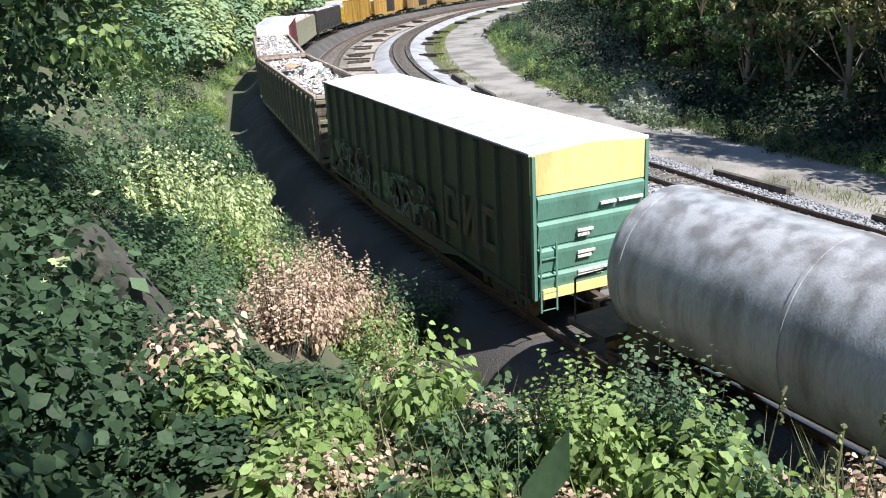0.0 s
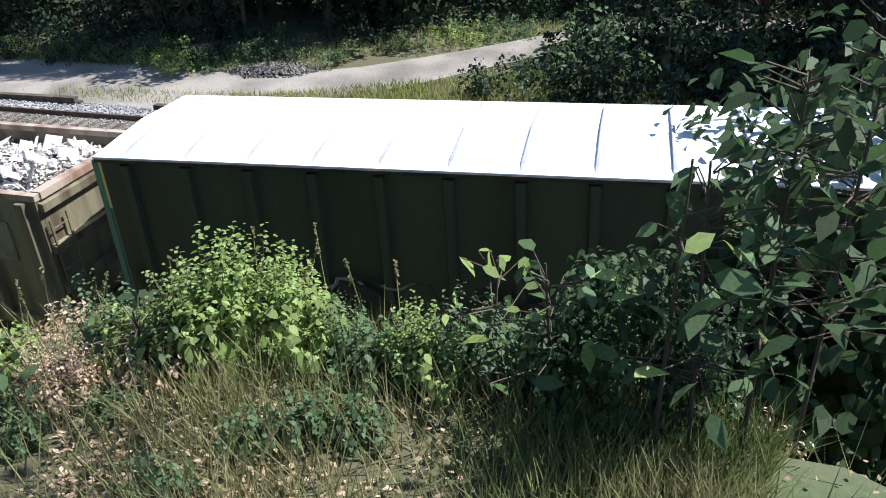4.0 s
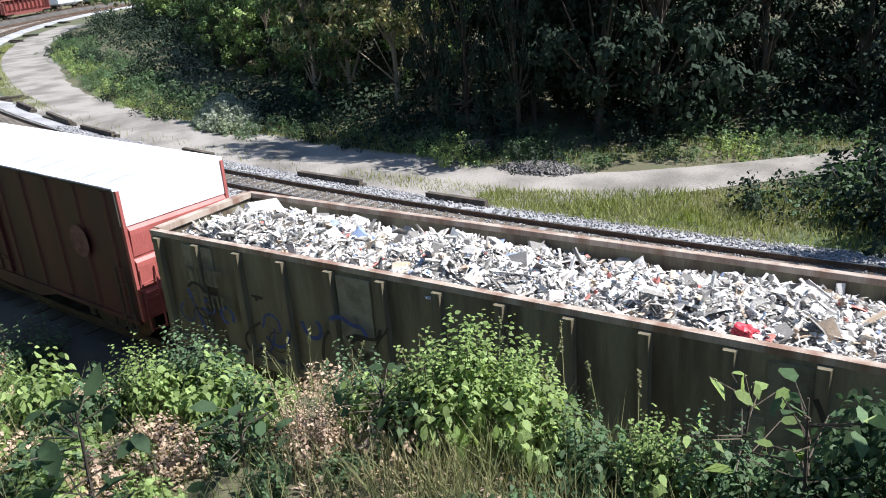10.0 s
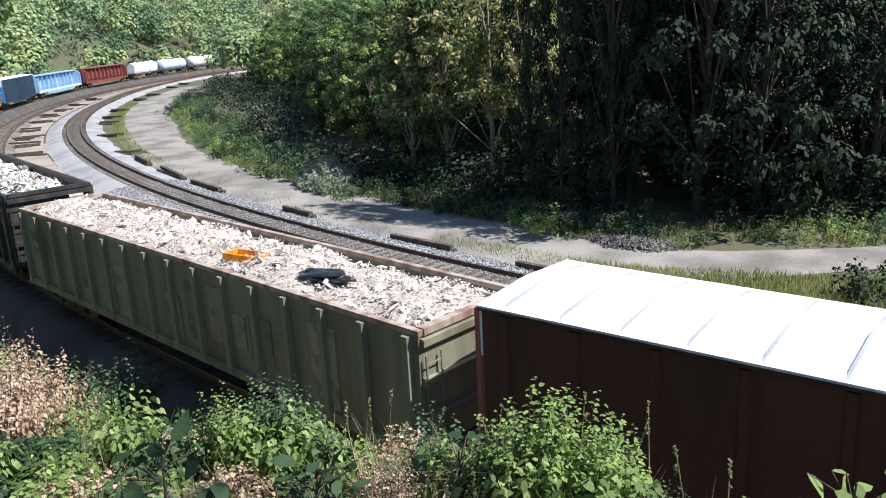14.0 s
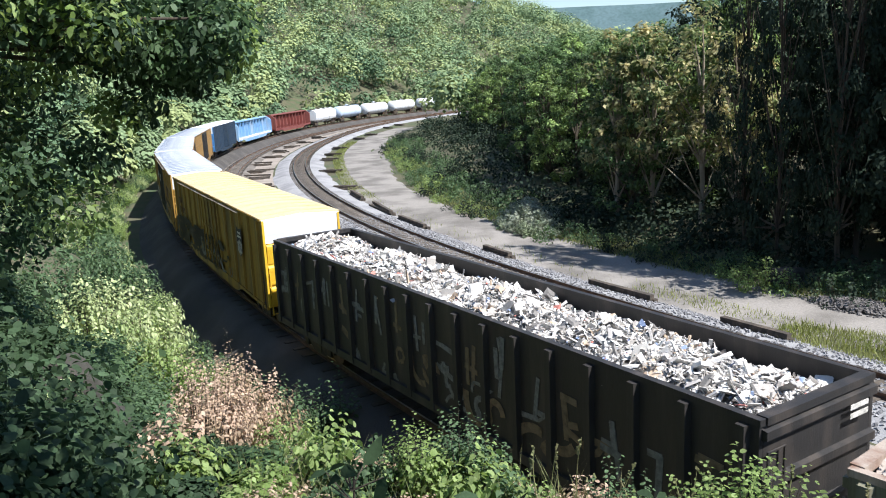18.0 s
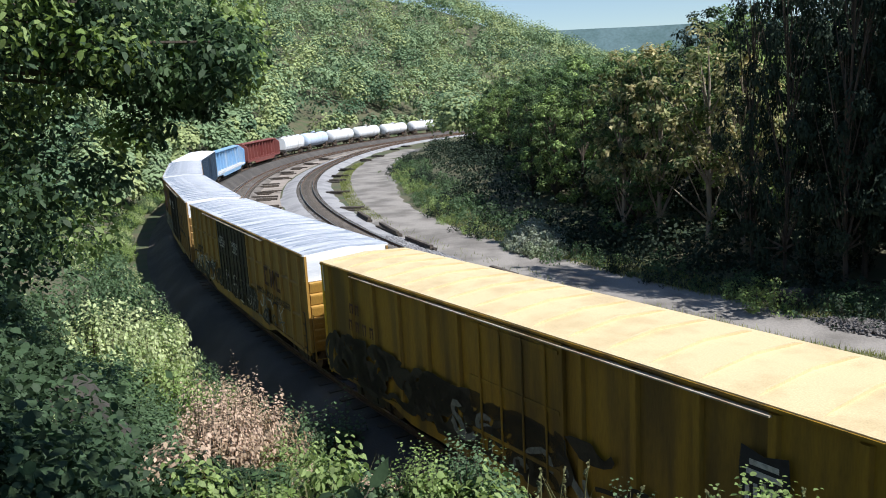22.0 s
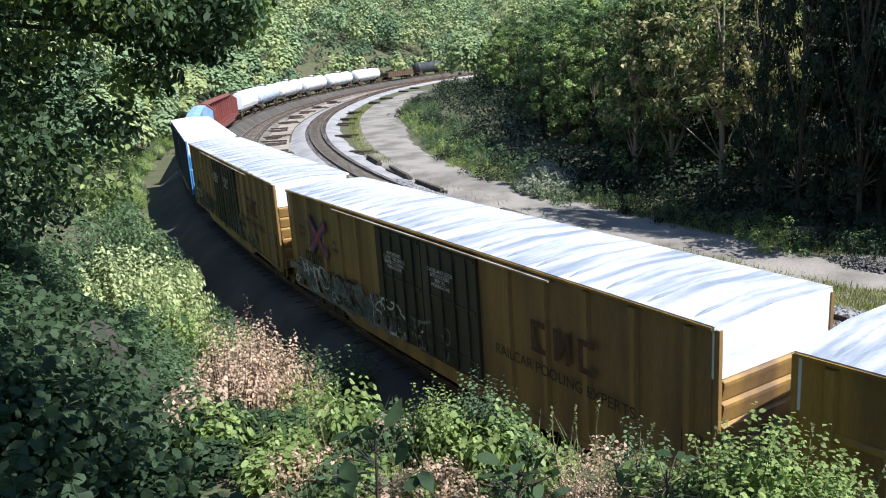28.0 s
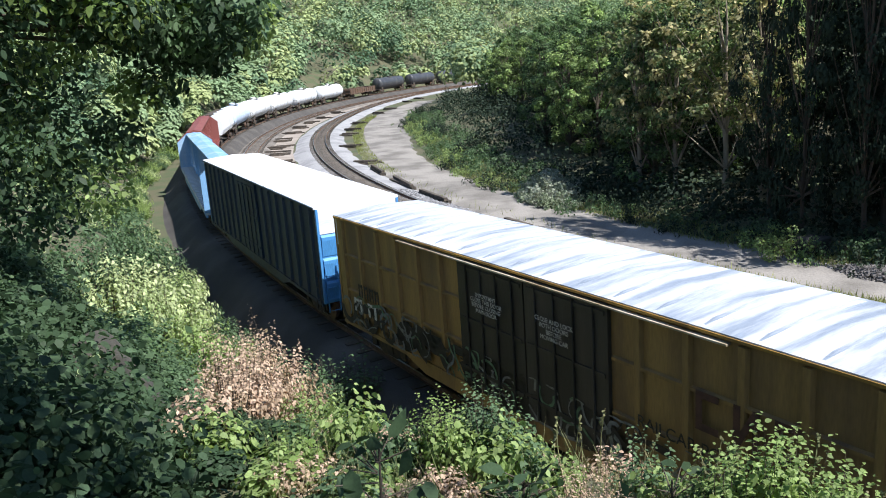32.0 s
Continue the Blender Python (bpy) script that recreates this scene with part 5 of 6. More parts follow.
def far_woods():
    """The wooded hills round the curve: rounded, lumpy crowns, three tones of green."""
    rng = np.random.default_rng(77)
    crowns = []
    for i in range(2100):
        s, o = rng.uniform(-390, -25), 6 + 195 * rng.random() ** 1.2
        if place(s, o).y > 22:
            crowns.append((s, o, rng.uniform(8, 15) * (0.4 + 0.55 * smooth(4, 24, o))))
    for i in range(380):
        s, o = rng.uniform(-330, -115), -32 - 110 * rng.random()
        crowns.append((s, o, rng.uniform(8, 12)))
    cs, ns, size, tone = [], [], [], []
    for s, o, h in crowns:
        p = place(s, o)
        close = smooth(210, 85, p.length)
        per = int(170 + 560 * close)
        r = h * rng.uniform(0.42, 0.60)
        z = ground(s, o) + h - r
        d = rng.normal(0, 1, (per, 3))
        d[:, 2] = np.abs(d[:, 2]) - 0.45 * rng.random(per)
        d /= np.linalg.norm(d, axis=1)[:, None]
        lumps = rng.normal(0, 1, (9, 3))
        lumps[:, 2] = np.abs(lumps[:, 2])
        lumps /= np.linalg.norm(lumps, axis=1)[:, None]
        dots = d @ lumps.T
        k = dots.argmax(1)
        near = np.clip(dots[np.arange(per), k], 0, 1)
        rad = r * (0.55 + 0.50 * near ** 6) * rng.uniform(0.96, 1.03, per)
        cs.append(np.array([p.x, p.y, z]) + d * rad[:, None] * np.array([1, 1, 1.1]))
        ns.append(2.0 * d - 0.75 * lumps[k])
        size.append(np.full(per, 0.9 - 0.40 * close))
        tone.append(rng.choice(3, p=(0.5, 0.25, 0.25)))
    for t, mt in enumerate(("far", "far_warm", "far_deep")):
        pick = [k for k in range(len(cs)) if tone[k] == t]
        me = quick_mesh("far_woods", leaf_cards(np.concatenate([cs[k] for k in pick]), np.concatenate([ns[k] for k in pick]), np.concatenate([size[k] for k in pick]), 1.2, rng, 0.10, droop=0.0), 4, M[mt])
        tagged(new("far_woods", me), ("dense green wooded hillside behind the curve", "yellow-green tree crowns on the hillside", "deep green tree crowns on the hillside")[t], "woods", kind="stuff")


def hillside_cover():
    """Low leafy growth that hides the earth on the near hillside."""
    rng = np.random.default_rng(41)
    cs, rs = [], []
    for i in range(1500):
        s = rng.uniform(-75, 34)
        o = 4.6 + 1.2 * smooth(10, -20, s) + 26 * rng.random() ** 1.2
        p = place(s, o)
        az = math.degrees(math.atan2(p.x, p.y))
        if p.length < 7.5 or p.y < 4 or (az > -23 and p.length < 14.5):
            continue
        cs.append((p.x, p.y, ground(s, o) + rng.uniform(0.0, 0.5))), rs.append(rng.uniform(0.5, 1.1))
    c, d = clumps(cs, np.array(rs), 34, rng, 0.7)
    half = np.repeat(rng.random(len(cs)) < 0.8, 34)
    tagged(new("ground_cover", quick_mesh("ground_cover", leaf_cards(c[half], d[half], 0.17, 1.5, rng, 0.5), 4, M["leaf"])), "low green growth covering the hillside", "undergrowth", kind="stuff")
    tagged(new("ground_cover", quick_mesh("ground_cover", leaf_cards(c[~half], d[~half], 0.17, 1.5, rng, 0.5), 4, M["leafpale"])), "low pale green growth covering the hillside", "undergrowth", kind="stuff")
    cs, rs = [], []
    for i in range(260):
        az, d = rng.uniform(-46, -21.5), rng.uniform(3.0, 9.5)
        x, y = polar(az, d)
        if track_coords(x, y)[1] > 4.5:
            cs.append((x, y, land(x, y) + rng.uniform(0.0, 0.8) * smooth(-20, -29, az))), rs.append(rng.uniform(0.3, 0.6))
    c, d = clumps(cs, np.array(rs), 80, rng, 0.8)
    tagged(new("ivy_cover", quick_mesh("ivy_cover", leaf_cards(c, d, 0.075, 1.4, rng, 0.55, LEAF6), 6, M["leafm"])), "broad-leaved creeper over the near bank, darkened for shade", "creeper", kind="stuff")


def far_ridge():
    b = Bag()
    n = 60
    pts = []
    for i in range(n + 1):
        a = radians(-40 + 100 * i / n)
        for d, z in ((1500, -9), (1650, 132 + 9 * noise.noise(Vector((i * 0.12, 0, 0)))), (2300, -9)):
            pts.append((d * math.sin(a), d * math.cos(a), z))
    b.poly(pts, [(i * 3 + j, (i + 1) * 3 + j, (i + 1) * 3 + j + 1, i * 3 + j + 1) for i in range(n) for j in range(2)])
    # the blue is distance haze painted onto a wooded ridge
    tagged(new("backdrop", smooth_mesh(b.mesh("backdrop", mat("haze_blue_ridge", (0.085, 0.14, 0.15), 1.0, second=(0.065, 0.115, 0.12), scale=0.02, fine=0.2, bump=0)))), "wooded ridge far away, haze put in its blue colour", kind="structure")


def shoot_mesh(seed, leaf, n, per, mt, tall=1.0, wide=1.0, dome=0.55):
    """An airy shrub: upright shoots from a common foot, each with leaves set along it, and gaps between."""
    rng = np.random.default_rng(seed)
    b = Bag()
    pos, out, up, size = [], [], [], []
    for i in range(n):
        a, r = i * 2.4 + rng.uniform(-0.5, 0.5), wide * math.sqrt((i + 0.5) / n)
        top = tall * (1 - dome * (r / wide) ** 2) * rng.uniform(0.6, 1.08)
        p0 = Vector((0.4 * r * math.cos(a), 0.4 * r * math.sin(a), -0.12 * tall))
        p2 = Vector((r * math.cos(a), r * math.sin(a), top))
        p1 = p0.lerp(p2, 0.55) + Vector((rng.normal(0, 0.06), rng.normal(0, 0.06), 0.07)) * tall
        way = lambda u: p0 * (1 - u) ** 2 + p1 * (2 * u * (1 - u)) + p2 * u * u
        last = p0
        for k in range(1, 5):
            q = way(k / 4)
            b.tube(last, q, 0.0075 * tall * (1.15 - k / 4.5), 4, 0.0075 * tall * (1.15 - (k + 1) / 4.5))
            last = q
        for k in range(per):
            u = 0.22 + 0.78 * (k + rng.random()) / per
            q = way(u)
            t = (way(min(1.0, u + 0.05)) - way(u - 0.05)).normalized()
            g = k * 2.4 + rng.uniform(-0.7, 0.7)
            d = t.cross(Vector((math.cos(g), math.sin(g), 0.3))).normalized()
            d = (d + 0.25 * t - Vector((0, 0, rng.uniform(0.0, 0.7)))).normalized()
            off = 0.05 * tall * rng.random() * (1.2 - u)
            pos.append(q + d * off), out.append(d), size.append(leaf * rng.uniform(0.6, 1.25) * (1.15 - 0.6 * u))
            up.append(Vector((rng.normal(0, 0.35), rng.normal(0, 0.35), 1.0)))
    c, d, w, L = np.array(pos), np.array(out), np.array(up), np.array(size)
    w -= d * (d * w).sum(1)[:, None]
    w /= np.linalg.norm(w, axis=1)[:, None] + 1e-9
    side = np.cross(w, d)
    cards = np.stack([c + d * (L * x)[:, None] + side * (L * y / 1.45)[:, None] + w * (L * e)[:, None] for x, y, e in LEAF6], 1)
    cards[:, :, 2] = np.maximum(cards[:, :, 2], 0.01 * tall)
    return b.mesh("stem", M["bark"]), quick_mesh("crown", cards, 6, mt)


NEAR = {
    "green": shoot_mesh(60, 0.135, 30, 26, M["leaf"], 2.0, 0.66, 0.4),
    "bright": shoot_mesh(61, 0.13, 34, 28, M["leafy"], 2.0, 0.7, 0.4),
    "dry": shoot_mesh(63, 0.10, 40, 26, M["leafp"], 2.0, 0.7, 0.35),
}
NEAR_LABEL = {"green": "leafy green bush on the slope", "bright": "sunlit yellow-green bush on the slope", "dark": "undergrowth on the slope, leaves darkened for shade", "dry": "dry reddish brown bush on the slope"}


def mound_mesh(seed, leaf, n, per, mt, shape=LEAF4):
    """A rounded bush of unit radius and height, dense sprays over a dome, with its stems."""
    rng = np.random.default_rng(seed)
    b = Bag()
    cs = []
    for i in range(n):
        u = rng.uniform(-0.05, 1.0)
        a = i * 2.4 + rng.uniform(-0.4, 0.4)
        r = math.sqrt(max(0.0, 1 - max(u, 0) ** 2)) * rng.uniform(0.55, 0.98)
        q = Vector((r * math.cos(a), r * math.sin(a), max(0.04, 0.93 * u * rng.uniform(0.8, 1.05))))
        cs.append(tuple(q))
        if i % 2 == 0:
            b.tube((0.2 * q.x, 0.2 * q.y, -0.25), q, 0.012, 4, 0.003)
    c, d = clumps(cs, rng.uniform(0.13, 0.24, n), per, rng, 0.9)
    c[:, 2] = np.maximum(c[:, 2], 0.02)
    return b.mesh("stem", M["bark"]), quick_mesh("crown", leaf_cards(c, 0.6 * d + 0.6 * c, leaf, 1.7, rng, 0.5, shape), len(shape), mt)


def foot(az, low):
    """How far off the slope lies at that heading and angle below level."""
    d = 2.0
    while d < 60:
        x, y = polar(az, d)
        if EYE + d * math.tan(radians(low)) <= land(x, y):
            break
        d += 0.1
    return d


MOUND = {
    "pale": shoot_mesh(70, 0.10, 120, 28, M["leafpale"], dome=0.7),
    "bright": shoot_mesh(71, 0.115, 74, 24, M["leafy"]),
    "green": shoot_mesh(72, 0.12, 70, 24, M["leaf"]),
    "dry": shoot_mesh(73, 0.085, 96, 26, M["leafp"]),
    # "dark" bushes carry the bank's shade in their leaf colour
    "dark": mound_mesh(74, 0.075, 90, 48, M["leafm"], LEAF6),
}
# the same for small bushes, whose leaves are larger beside the whole
MOUND_S = {
    "pale": mound_mesh(75, 0.22, 40, 12, M["leafpale"], LEAF6),
    "bright": shoot_mesh(76, 0.26, 26, 12, M["leafy"]),
    "green": shoot_mesh(77, 0.27, 26, 12, M["leaf"]),
    "dry": shoot_mesh(78, 0.18, 34, 14, M["leafp"]),
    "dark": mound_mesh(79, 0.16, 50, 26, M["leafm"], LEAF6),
}
MOUND_LABEL = {"pale": "dense pale green bush in full sun", "bright": "sunlit yellow-green bush on the slope", "green": "leafy green bush on the slope", "dry": "dry pinkish brown bush on the slope", "dark": "undergrowth on the slope, leaves darkened for shade"}


def slope_plants():
    def mound(kind, az, top, low, half, deep=1.0):
        """A bush between two angles below level, so many degrees wide to each side."""
        d = foot(az, low)
        x, y = polar(az, d)
        h = max(0.2, EYE + d * math.tan(radians(top)) - land(x, y))
        r = max(0.6 * h, d * math.tan(radians(half)))
        me = (MOUND if r > 0.5 else MOUND_S)[kind]
        e = leafy("bush", me[1], me[0], MOUND_LABEL[kind], "bush", "bushes on the near slope")
        e.matrix_basis = pose(x, y, land(x, y), 0, 0, -az) @ Matrix.Diagonal((r, r * deep, h, 1)) @ pose(0, 0, 0, 0, 0, rt.choice((0, 90, 180, 270)))

    def sprig(kind, az, top, low, half):
        d = foot(az, low)
        x, y = polar(az, d)
        h = max(0.4, EYE + d * math.tan(radians(top)) - land(x, y))
        r = h / 2
        e = leafy("bush", NEAR[kind][1], NEAR[kind][0], NEAR_LABEL[kind], "bush", "leafy shrubs on the near slope")
        e.matrix_basis = pose(x, y, land(x, y), 0, 0, rt.uniform(0, 360)) @ Matrix.Diagonal((r, r, h / 2, 1))
    mound("pale", -22.0, -11.3, -18.0, 2.6), mound("pale", -24.6, -11.0, -17.0, 2.4), mound("bright", -20.2, -15.4, -20.5, 2.0)
    mound("green", -26.5, -8.5, -14.5, 3.0), mound("green", -23.4, -8.8, -13.5, 2.4)
    mound("dry", -17.4, -17.8, -24.0, 2.3), mound("dry", -14.9, -18.2, -24.5, 1.5), mound("dry", -20.4, -20.0, -25.0, 1.9), mound("bright", -19.4, -22.0, -26.5, 1.3)
    sprig("dry", -15.5, -16.6, -24.0, 1.6), sprig("dry", -18.4, -17.4, -24.0, 1.7)
    sprig("green", -12.6, -18.9, -25.0, 1.5), sprig("green", -11.2, -20.0, -25.5, 1.4), mound("green", -12.0, -21.0, -26.0, 1.6), sprig("green", -8.8, -19.2, -25.5, 0.9), mound("bright", -9.4, -22.4, -27.0, 1.6)
    mound("bright", -14.5, -24.8, -28.0, 1.5), mound("green", -6.0, -24.6, -28.5, 1.2)
    sprig("bright", -2.8, -22.9, -29.0, 1.4), mound("bright", -1.8, -25.0, -29.5, 2.0), sprig("green", 0.6, -22.4, -28.5, 1.6), sprig("green", 2.4, -23.3, -29, 1.6), mound("bright", 1.5, -25.0, -30.0, 2.0)
    mound("green", 4.2, -26.5, -30.5, 1.4), mound("bright", 6.0, -27.5, -31.5, 1.3)
    sprig("dry", 7.4, -29.0, -33.0, 2.2), sprig("dry", 10.0, -29.6, -34.0, 2.0), mound("dry", 8.8, -31.0, -34.5, 1.6), mound("green", 5.0, -33, -36, 1.4), mound("bright", -4.5, -29.5, -32.0, 1.4)
    sprig("green", 12.8, -26.0, -32.5, 1.4), mound("bright", 14.2, -28.5, -33.5, 1.7)
    sprig("bright", 18.5, -26.0, -34.0, 2.0), sprig("bright", 21.0, -24.6, -34.0, 2.0), sprig("bright", 23.8, -25.0, -34.0, 2.2), sprig("bright", 26.2, -26.4, -34.5, 2.0)
    mound("bright", 20.0, -28.0, -34.5, 2.6), mound("bright", 24.0, -27.6, -35.0, 2.8), mound("bright", 27.5, -30.0, -36.0, 2.6), mound("green", 17.0, -30.0, -35.0, 2.0)
    sprig("green", 31.0, -31.0, -37.0, 1.9), mound("green", 33.5, -32.6, -38.0, 2.4), sprig("bright", 36.5, -31.5, -38.0, 1.4), mound("bright", 38.5, -33.5, -39.0, 2.6), sprig("green", 41.5, -31.0, -39.0, 1.6)
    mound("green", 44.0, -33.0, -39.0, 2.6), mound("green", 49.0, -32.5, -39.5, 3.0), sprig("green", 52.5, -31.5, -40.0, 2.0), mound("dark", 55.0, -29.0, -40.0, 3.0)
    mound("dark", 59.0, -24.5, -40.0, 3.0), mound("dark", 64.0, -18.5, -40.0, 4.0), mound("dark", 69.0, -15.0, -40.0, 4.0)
    # growth at the foot of the view, shade put into its leaf colour
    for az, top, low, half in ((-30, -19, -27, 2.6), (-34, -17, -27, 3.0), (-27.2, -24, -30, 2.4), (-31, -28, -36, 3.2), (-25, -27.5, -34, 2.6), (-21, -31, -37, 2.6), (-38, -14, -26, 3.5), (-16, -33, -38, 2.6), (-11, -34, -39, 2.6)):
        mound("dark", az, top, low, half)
    for az, top in ((21, -37.5), (26, -37), (31, -38), (13, -38.5)):
        mound("green", az, top, top - 4, 3.0)
    # the face below the bench's rim, and the carpet on the bench
    def on(kind, x, y, h, r, group):
        me = (MOUND if r > 0.5 else MOUND_S)[kind]
        e = leafy("bush", me[1], me[0], MOUND_LABEL[kind], "bush", group)
        e.matrix_basis = pose(x, y, land(x, y), 0, 0, rt.uniform(0, 360)) @ Matrix.Diagonal((r, r, h, 1))
    heap = Heap()

    def low(kind, x, y, h, r):
        me = (MOUND if r > 0.5 else MOUND_S)[kind]
        heap.add(me[1], pose(x, y, land(x, y), 0, 0, rt.uniform(0, 360)) @ Matrix.Diagonal((r, r, h, 1)))
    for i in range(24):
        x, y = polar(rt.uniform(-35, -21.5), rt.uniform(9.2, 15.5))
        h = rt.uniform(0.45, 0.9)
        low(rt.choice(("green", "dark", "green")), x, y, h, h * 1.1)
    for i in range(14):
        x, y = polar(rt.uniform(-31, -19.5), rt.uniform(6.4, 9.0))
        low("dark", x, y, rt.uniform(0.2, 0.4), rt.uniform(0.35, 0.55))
    s = -72.0
    while s < 6:
        o = rt.uniform(4.0, 5.2) + 0.8 * smooth(10, -20, s)
        p = place(s, o)
        h = rt.uniform(1.1, 2.0)
        low(rt.choice(("green", "pale", "bright", "green")), p.x, p.y, h, h * 0.8)
        s += rt.uniform(1.8, 3.0)
    for az, d, kind, h in ((-9, 8.6, "green", 1.0), (-6, 8.0, "bright", 0.9), (-3, 8.6, "green", 1.1), (-12, 9.5, "green", 1.0), (0, 7.6, "green", 1.0), (3, 8.0, "bright", 1.1), (6, 7.4, "green", 1.1), (9, 7.8, "bright", 1.0),
                           (12, 7.2, "green", 1.0), (15, 7.6, "green", 1.2), (18, 6.8, "bright", 0.9), (21, 7.2, "green", 1.1), (25, 6.6, "green", 1.0), (29, 6.8, "bright", 1.0), (33, 6.4, "green", 1.0), (38, 6.2, "green", 0.9), (-1, 9.6, "green", 1.3), (8, 9.0, "green", 1.3), (16, 8.6, "bright", 1.2), (24, 8.2, "green", 1.2)):
        x, y = polar(az, d)
        on(kind, x, y, h, h * 0.75, "bushes on the steep face")
    for i in range(40):
        az, d = rt.uniform(-34, -7), rt.uniform(3.0, 7.2)
        x, y = polar(az, d)
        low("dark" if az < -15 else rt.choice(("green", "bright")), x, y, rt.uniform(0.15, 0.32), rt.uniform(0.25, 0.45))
    heap.done("low_growth", "low green and dark growth on the bank")
    # low plants between
    for i in range(44):
        az, d = rt.uniform(-14, 50), rt.uniform(3.6, 6.5)
        x, y = polar(az, d)
        s, o = track_coords(x, y)
        if o < 4.2:
            continue
        k = rt.choice(("green", "dry", "dry", "bright", "green"))
        e = leafy("bush", MOUND_S[k][1], MOUND_S[k][0], MOUND_LABEL[k], "bush", "low plants on the near slope")
        h = rt.uniform(0.18, 0.36)
        e.matrix_basis = pose(x, y, land(x, y), 0, 0, rt.uniform(0, 360)) @ Matrix.Diagonal((h * 1.1, h * 0.9, h, 1))
    # bushes at the foot of the slope
    s = 2.0
    while s < 47:
        o = rt.uniform(4.5, 6.6)
        p = place(s, o)
        k = rt.choice(("green", "bright", "green", "dry"))
        e = leafy("bush", MOUND[k][1], MOUND[k][0], MOUND_LABEL[k], "bush", "bushes at the slope's foot")
        h = rt.uniform(0.8, 1.3) + 0.7 * smooth(8, 14, s) * smooth(44, 38, s)
        e.matrix_basis = pose(p.x, p.y, ground(s, o), 0, 0, rt.uniform(0, 360)) @ Matrix.Diagonal((h * 0.6, h * 0.6, h, 1))
        s += rt.uniform(1.1, 1.9)
    # hillside thickets left of the line
    hill = Heap()
    for i in range(80):
        s = rt.uniform(-70, 26)
        o = 4.6 + 14 * rt.random() ** 1.3 + 1.2 * smooth(10, -20, s)
        p = place(s, o)
        if p.length < 19:
            continue
        sc = rt.uniform(1.2, 2.6) * (0.7 + 0.5 * smooth(4, 12, o))
        hill.add(BUSHES[rt.choice((0, 0, 1, 2))][1], pose(p.x, p.y, land(p.x, p.y) - 0.2, 0, 0, rt.uniform(0, 360)) @ Matrix.Diagonal((sc, sc, sc, 1)))
    hill.done("hillside_bushes", "green bushes on the hillside above the track")
    for i in range(26):
        s, o = rt.uniform(-70, 14), rt.uniform(12, 40)
        p = place(s, o)
        if p.length < 22:
            continue
        k = rt.choice((0, 1, 0, 3))
        put(TREES[k], "tree", p.x, p.y, TREE_LABEL[k], "tree", "trees on the hillside", rt.uniform(0.5, 0.8), rt.uniform(0, 360), 0.5)


def litter():
    """Dry fallen leaves on the near slope."""
    rng = np.random.default_rng(19)
    p = []
    while len(p) < 11000:
        az, d = rng.uniform(-20, 50), rng.uniform(2.4, 11)
        x, y = polar(az, d)
        if track_coords(x, y)[1] > 4.0 and rng.random() < 1.0 - 0.75 * smooth(14, 28, az) and noise.noise(Vector((x * 0.9, y * 0.9, 6.1))) > -0.1:
            p.append((x, y, land(x, y) + rng.uniform(0.01, 0.08)))
    for i in range(7000):
        x, y = rng.uniform(-11, 11), rng.uniform(-11, 2)
        if track_coords(x, y)[1] > 4.0:
            p.append((x, y, land(x, y) + rng.uniform(0.01, 0.06)))
    up = np.tile(np.array([[0.3, 0.2, 1.0]]), (len(p), 1))
    tagged(new("leaf_litter", quick_mesh("leaf_litter", leaf_cards(np.array(p), up, 0.045, 1.7, rng, 0.4), 4, M["leafp"])), "dry brown fallen leaves on the slope", "leaf litter", kind="stuff")


def grass_tufts():
    rng = np.random.default_rng(9)
    def blades(pts, h, w):
        n = len(pts)
        a = rng.uniform(0, 6.28, n)
        hh = h * rng.uniform(0.5, 1.3, n)
        side = np.stack([np.cos(a), np.sin(a), np.zeros(n)], -1) * (w / 2)
        tip = np.stack([rng.normal(0, 0.35, n) * hh, rng.normal(0, 0.35, n) * hh, hh], -1)
        c = np.asarray(pts)
        return np.stack([c - side, c + side, c + tip], 1)
    p = []
    for i in range(9000):
        s = rng.uniform(-110, 30)
        o = off_b(s) - 3.2 - rng.random() * 1.5 - 1.2 * smooth(-30, -70, s) - 0.8 * smooth(10, 24, s)
        if -32 < s < 9 and rng.random() < 0.9:
            continue
        q = place(s, o)
        p.append((q.x, q.y, ground(s, o) + 0.02))
    for i in range(15000):
        s = rng.uniform(18, 44)
        o = -14.6 - rng.random() * (2.4 + (min(s, 34) - 18) * 0.42)
        q = place(s, o)
        p.append((q.x, q.y, ground(s, o)))
    for i in range(16000):
        s = rng.uniform(-105, 40)
        o = -20.3 - 4.5 * smooth(-15, -60, s) - 8 * smooth(14, 30, s) - rng.random() * 3
        q = place(s, o)
        p.append((q.x, q.y, ground(s, o)))
    tagged(new("roadside_grass", quick_mesh("roadside_grass", blades(p, 0.32, 0.05), 3, M["grass"])), "bright green grass beside the gravel road", "grass", kind="stuff")
    p = []
    for i in range(50000):
        az, d = rng.uniform(-16, 68), 2.2 + 7 * rng.random() ** 1.3
        x, y = polar(az, d)
        s, o = track_coords(x, y)
        # thick in some places, thin in others, and thinner towards the creeper
        thick = 0.65 + 0.9 * noise.noise(Vector((x * 0.6, y * 0.6, 2.2)))
        if o > 3.8 and rng.random() < thick * (0.25 + 0.95 * smooth(2, 22, az)):
            p.append((x, y, land(x, y)))
    for i in range(9000):
        x, y = rng.uniform(-11, 11), rng.uniform(-11, 2)
        if track_coords(x, y)[1] > 4.0:
            p.append((x, y, land(x, y)))
    tagged(new("slope_grass", quick_mesh("slope_grass", blades(p, 0.30, 0.010), 3, M["straw"])), "dry and green grass on the near slope", "grass", kind="stuff")


wood_inner()
bushes_inner()
sun_tree()
understory()
hillside_cover()
far_woods()
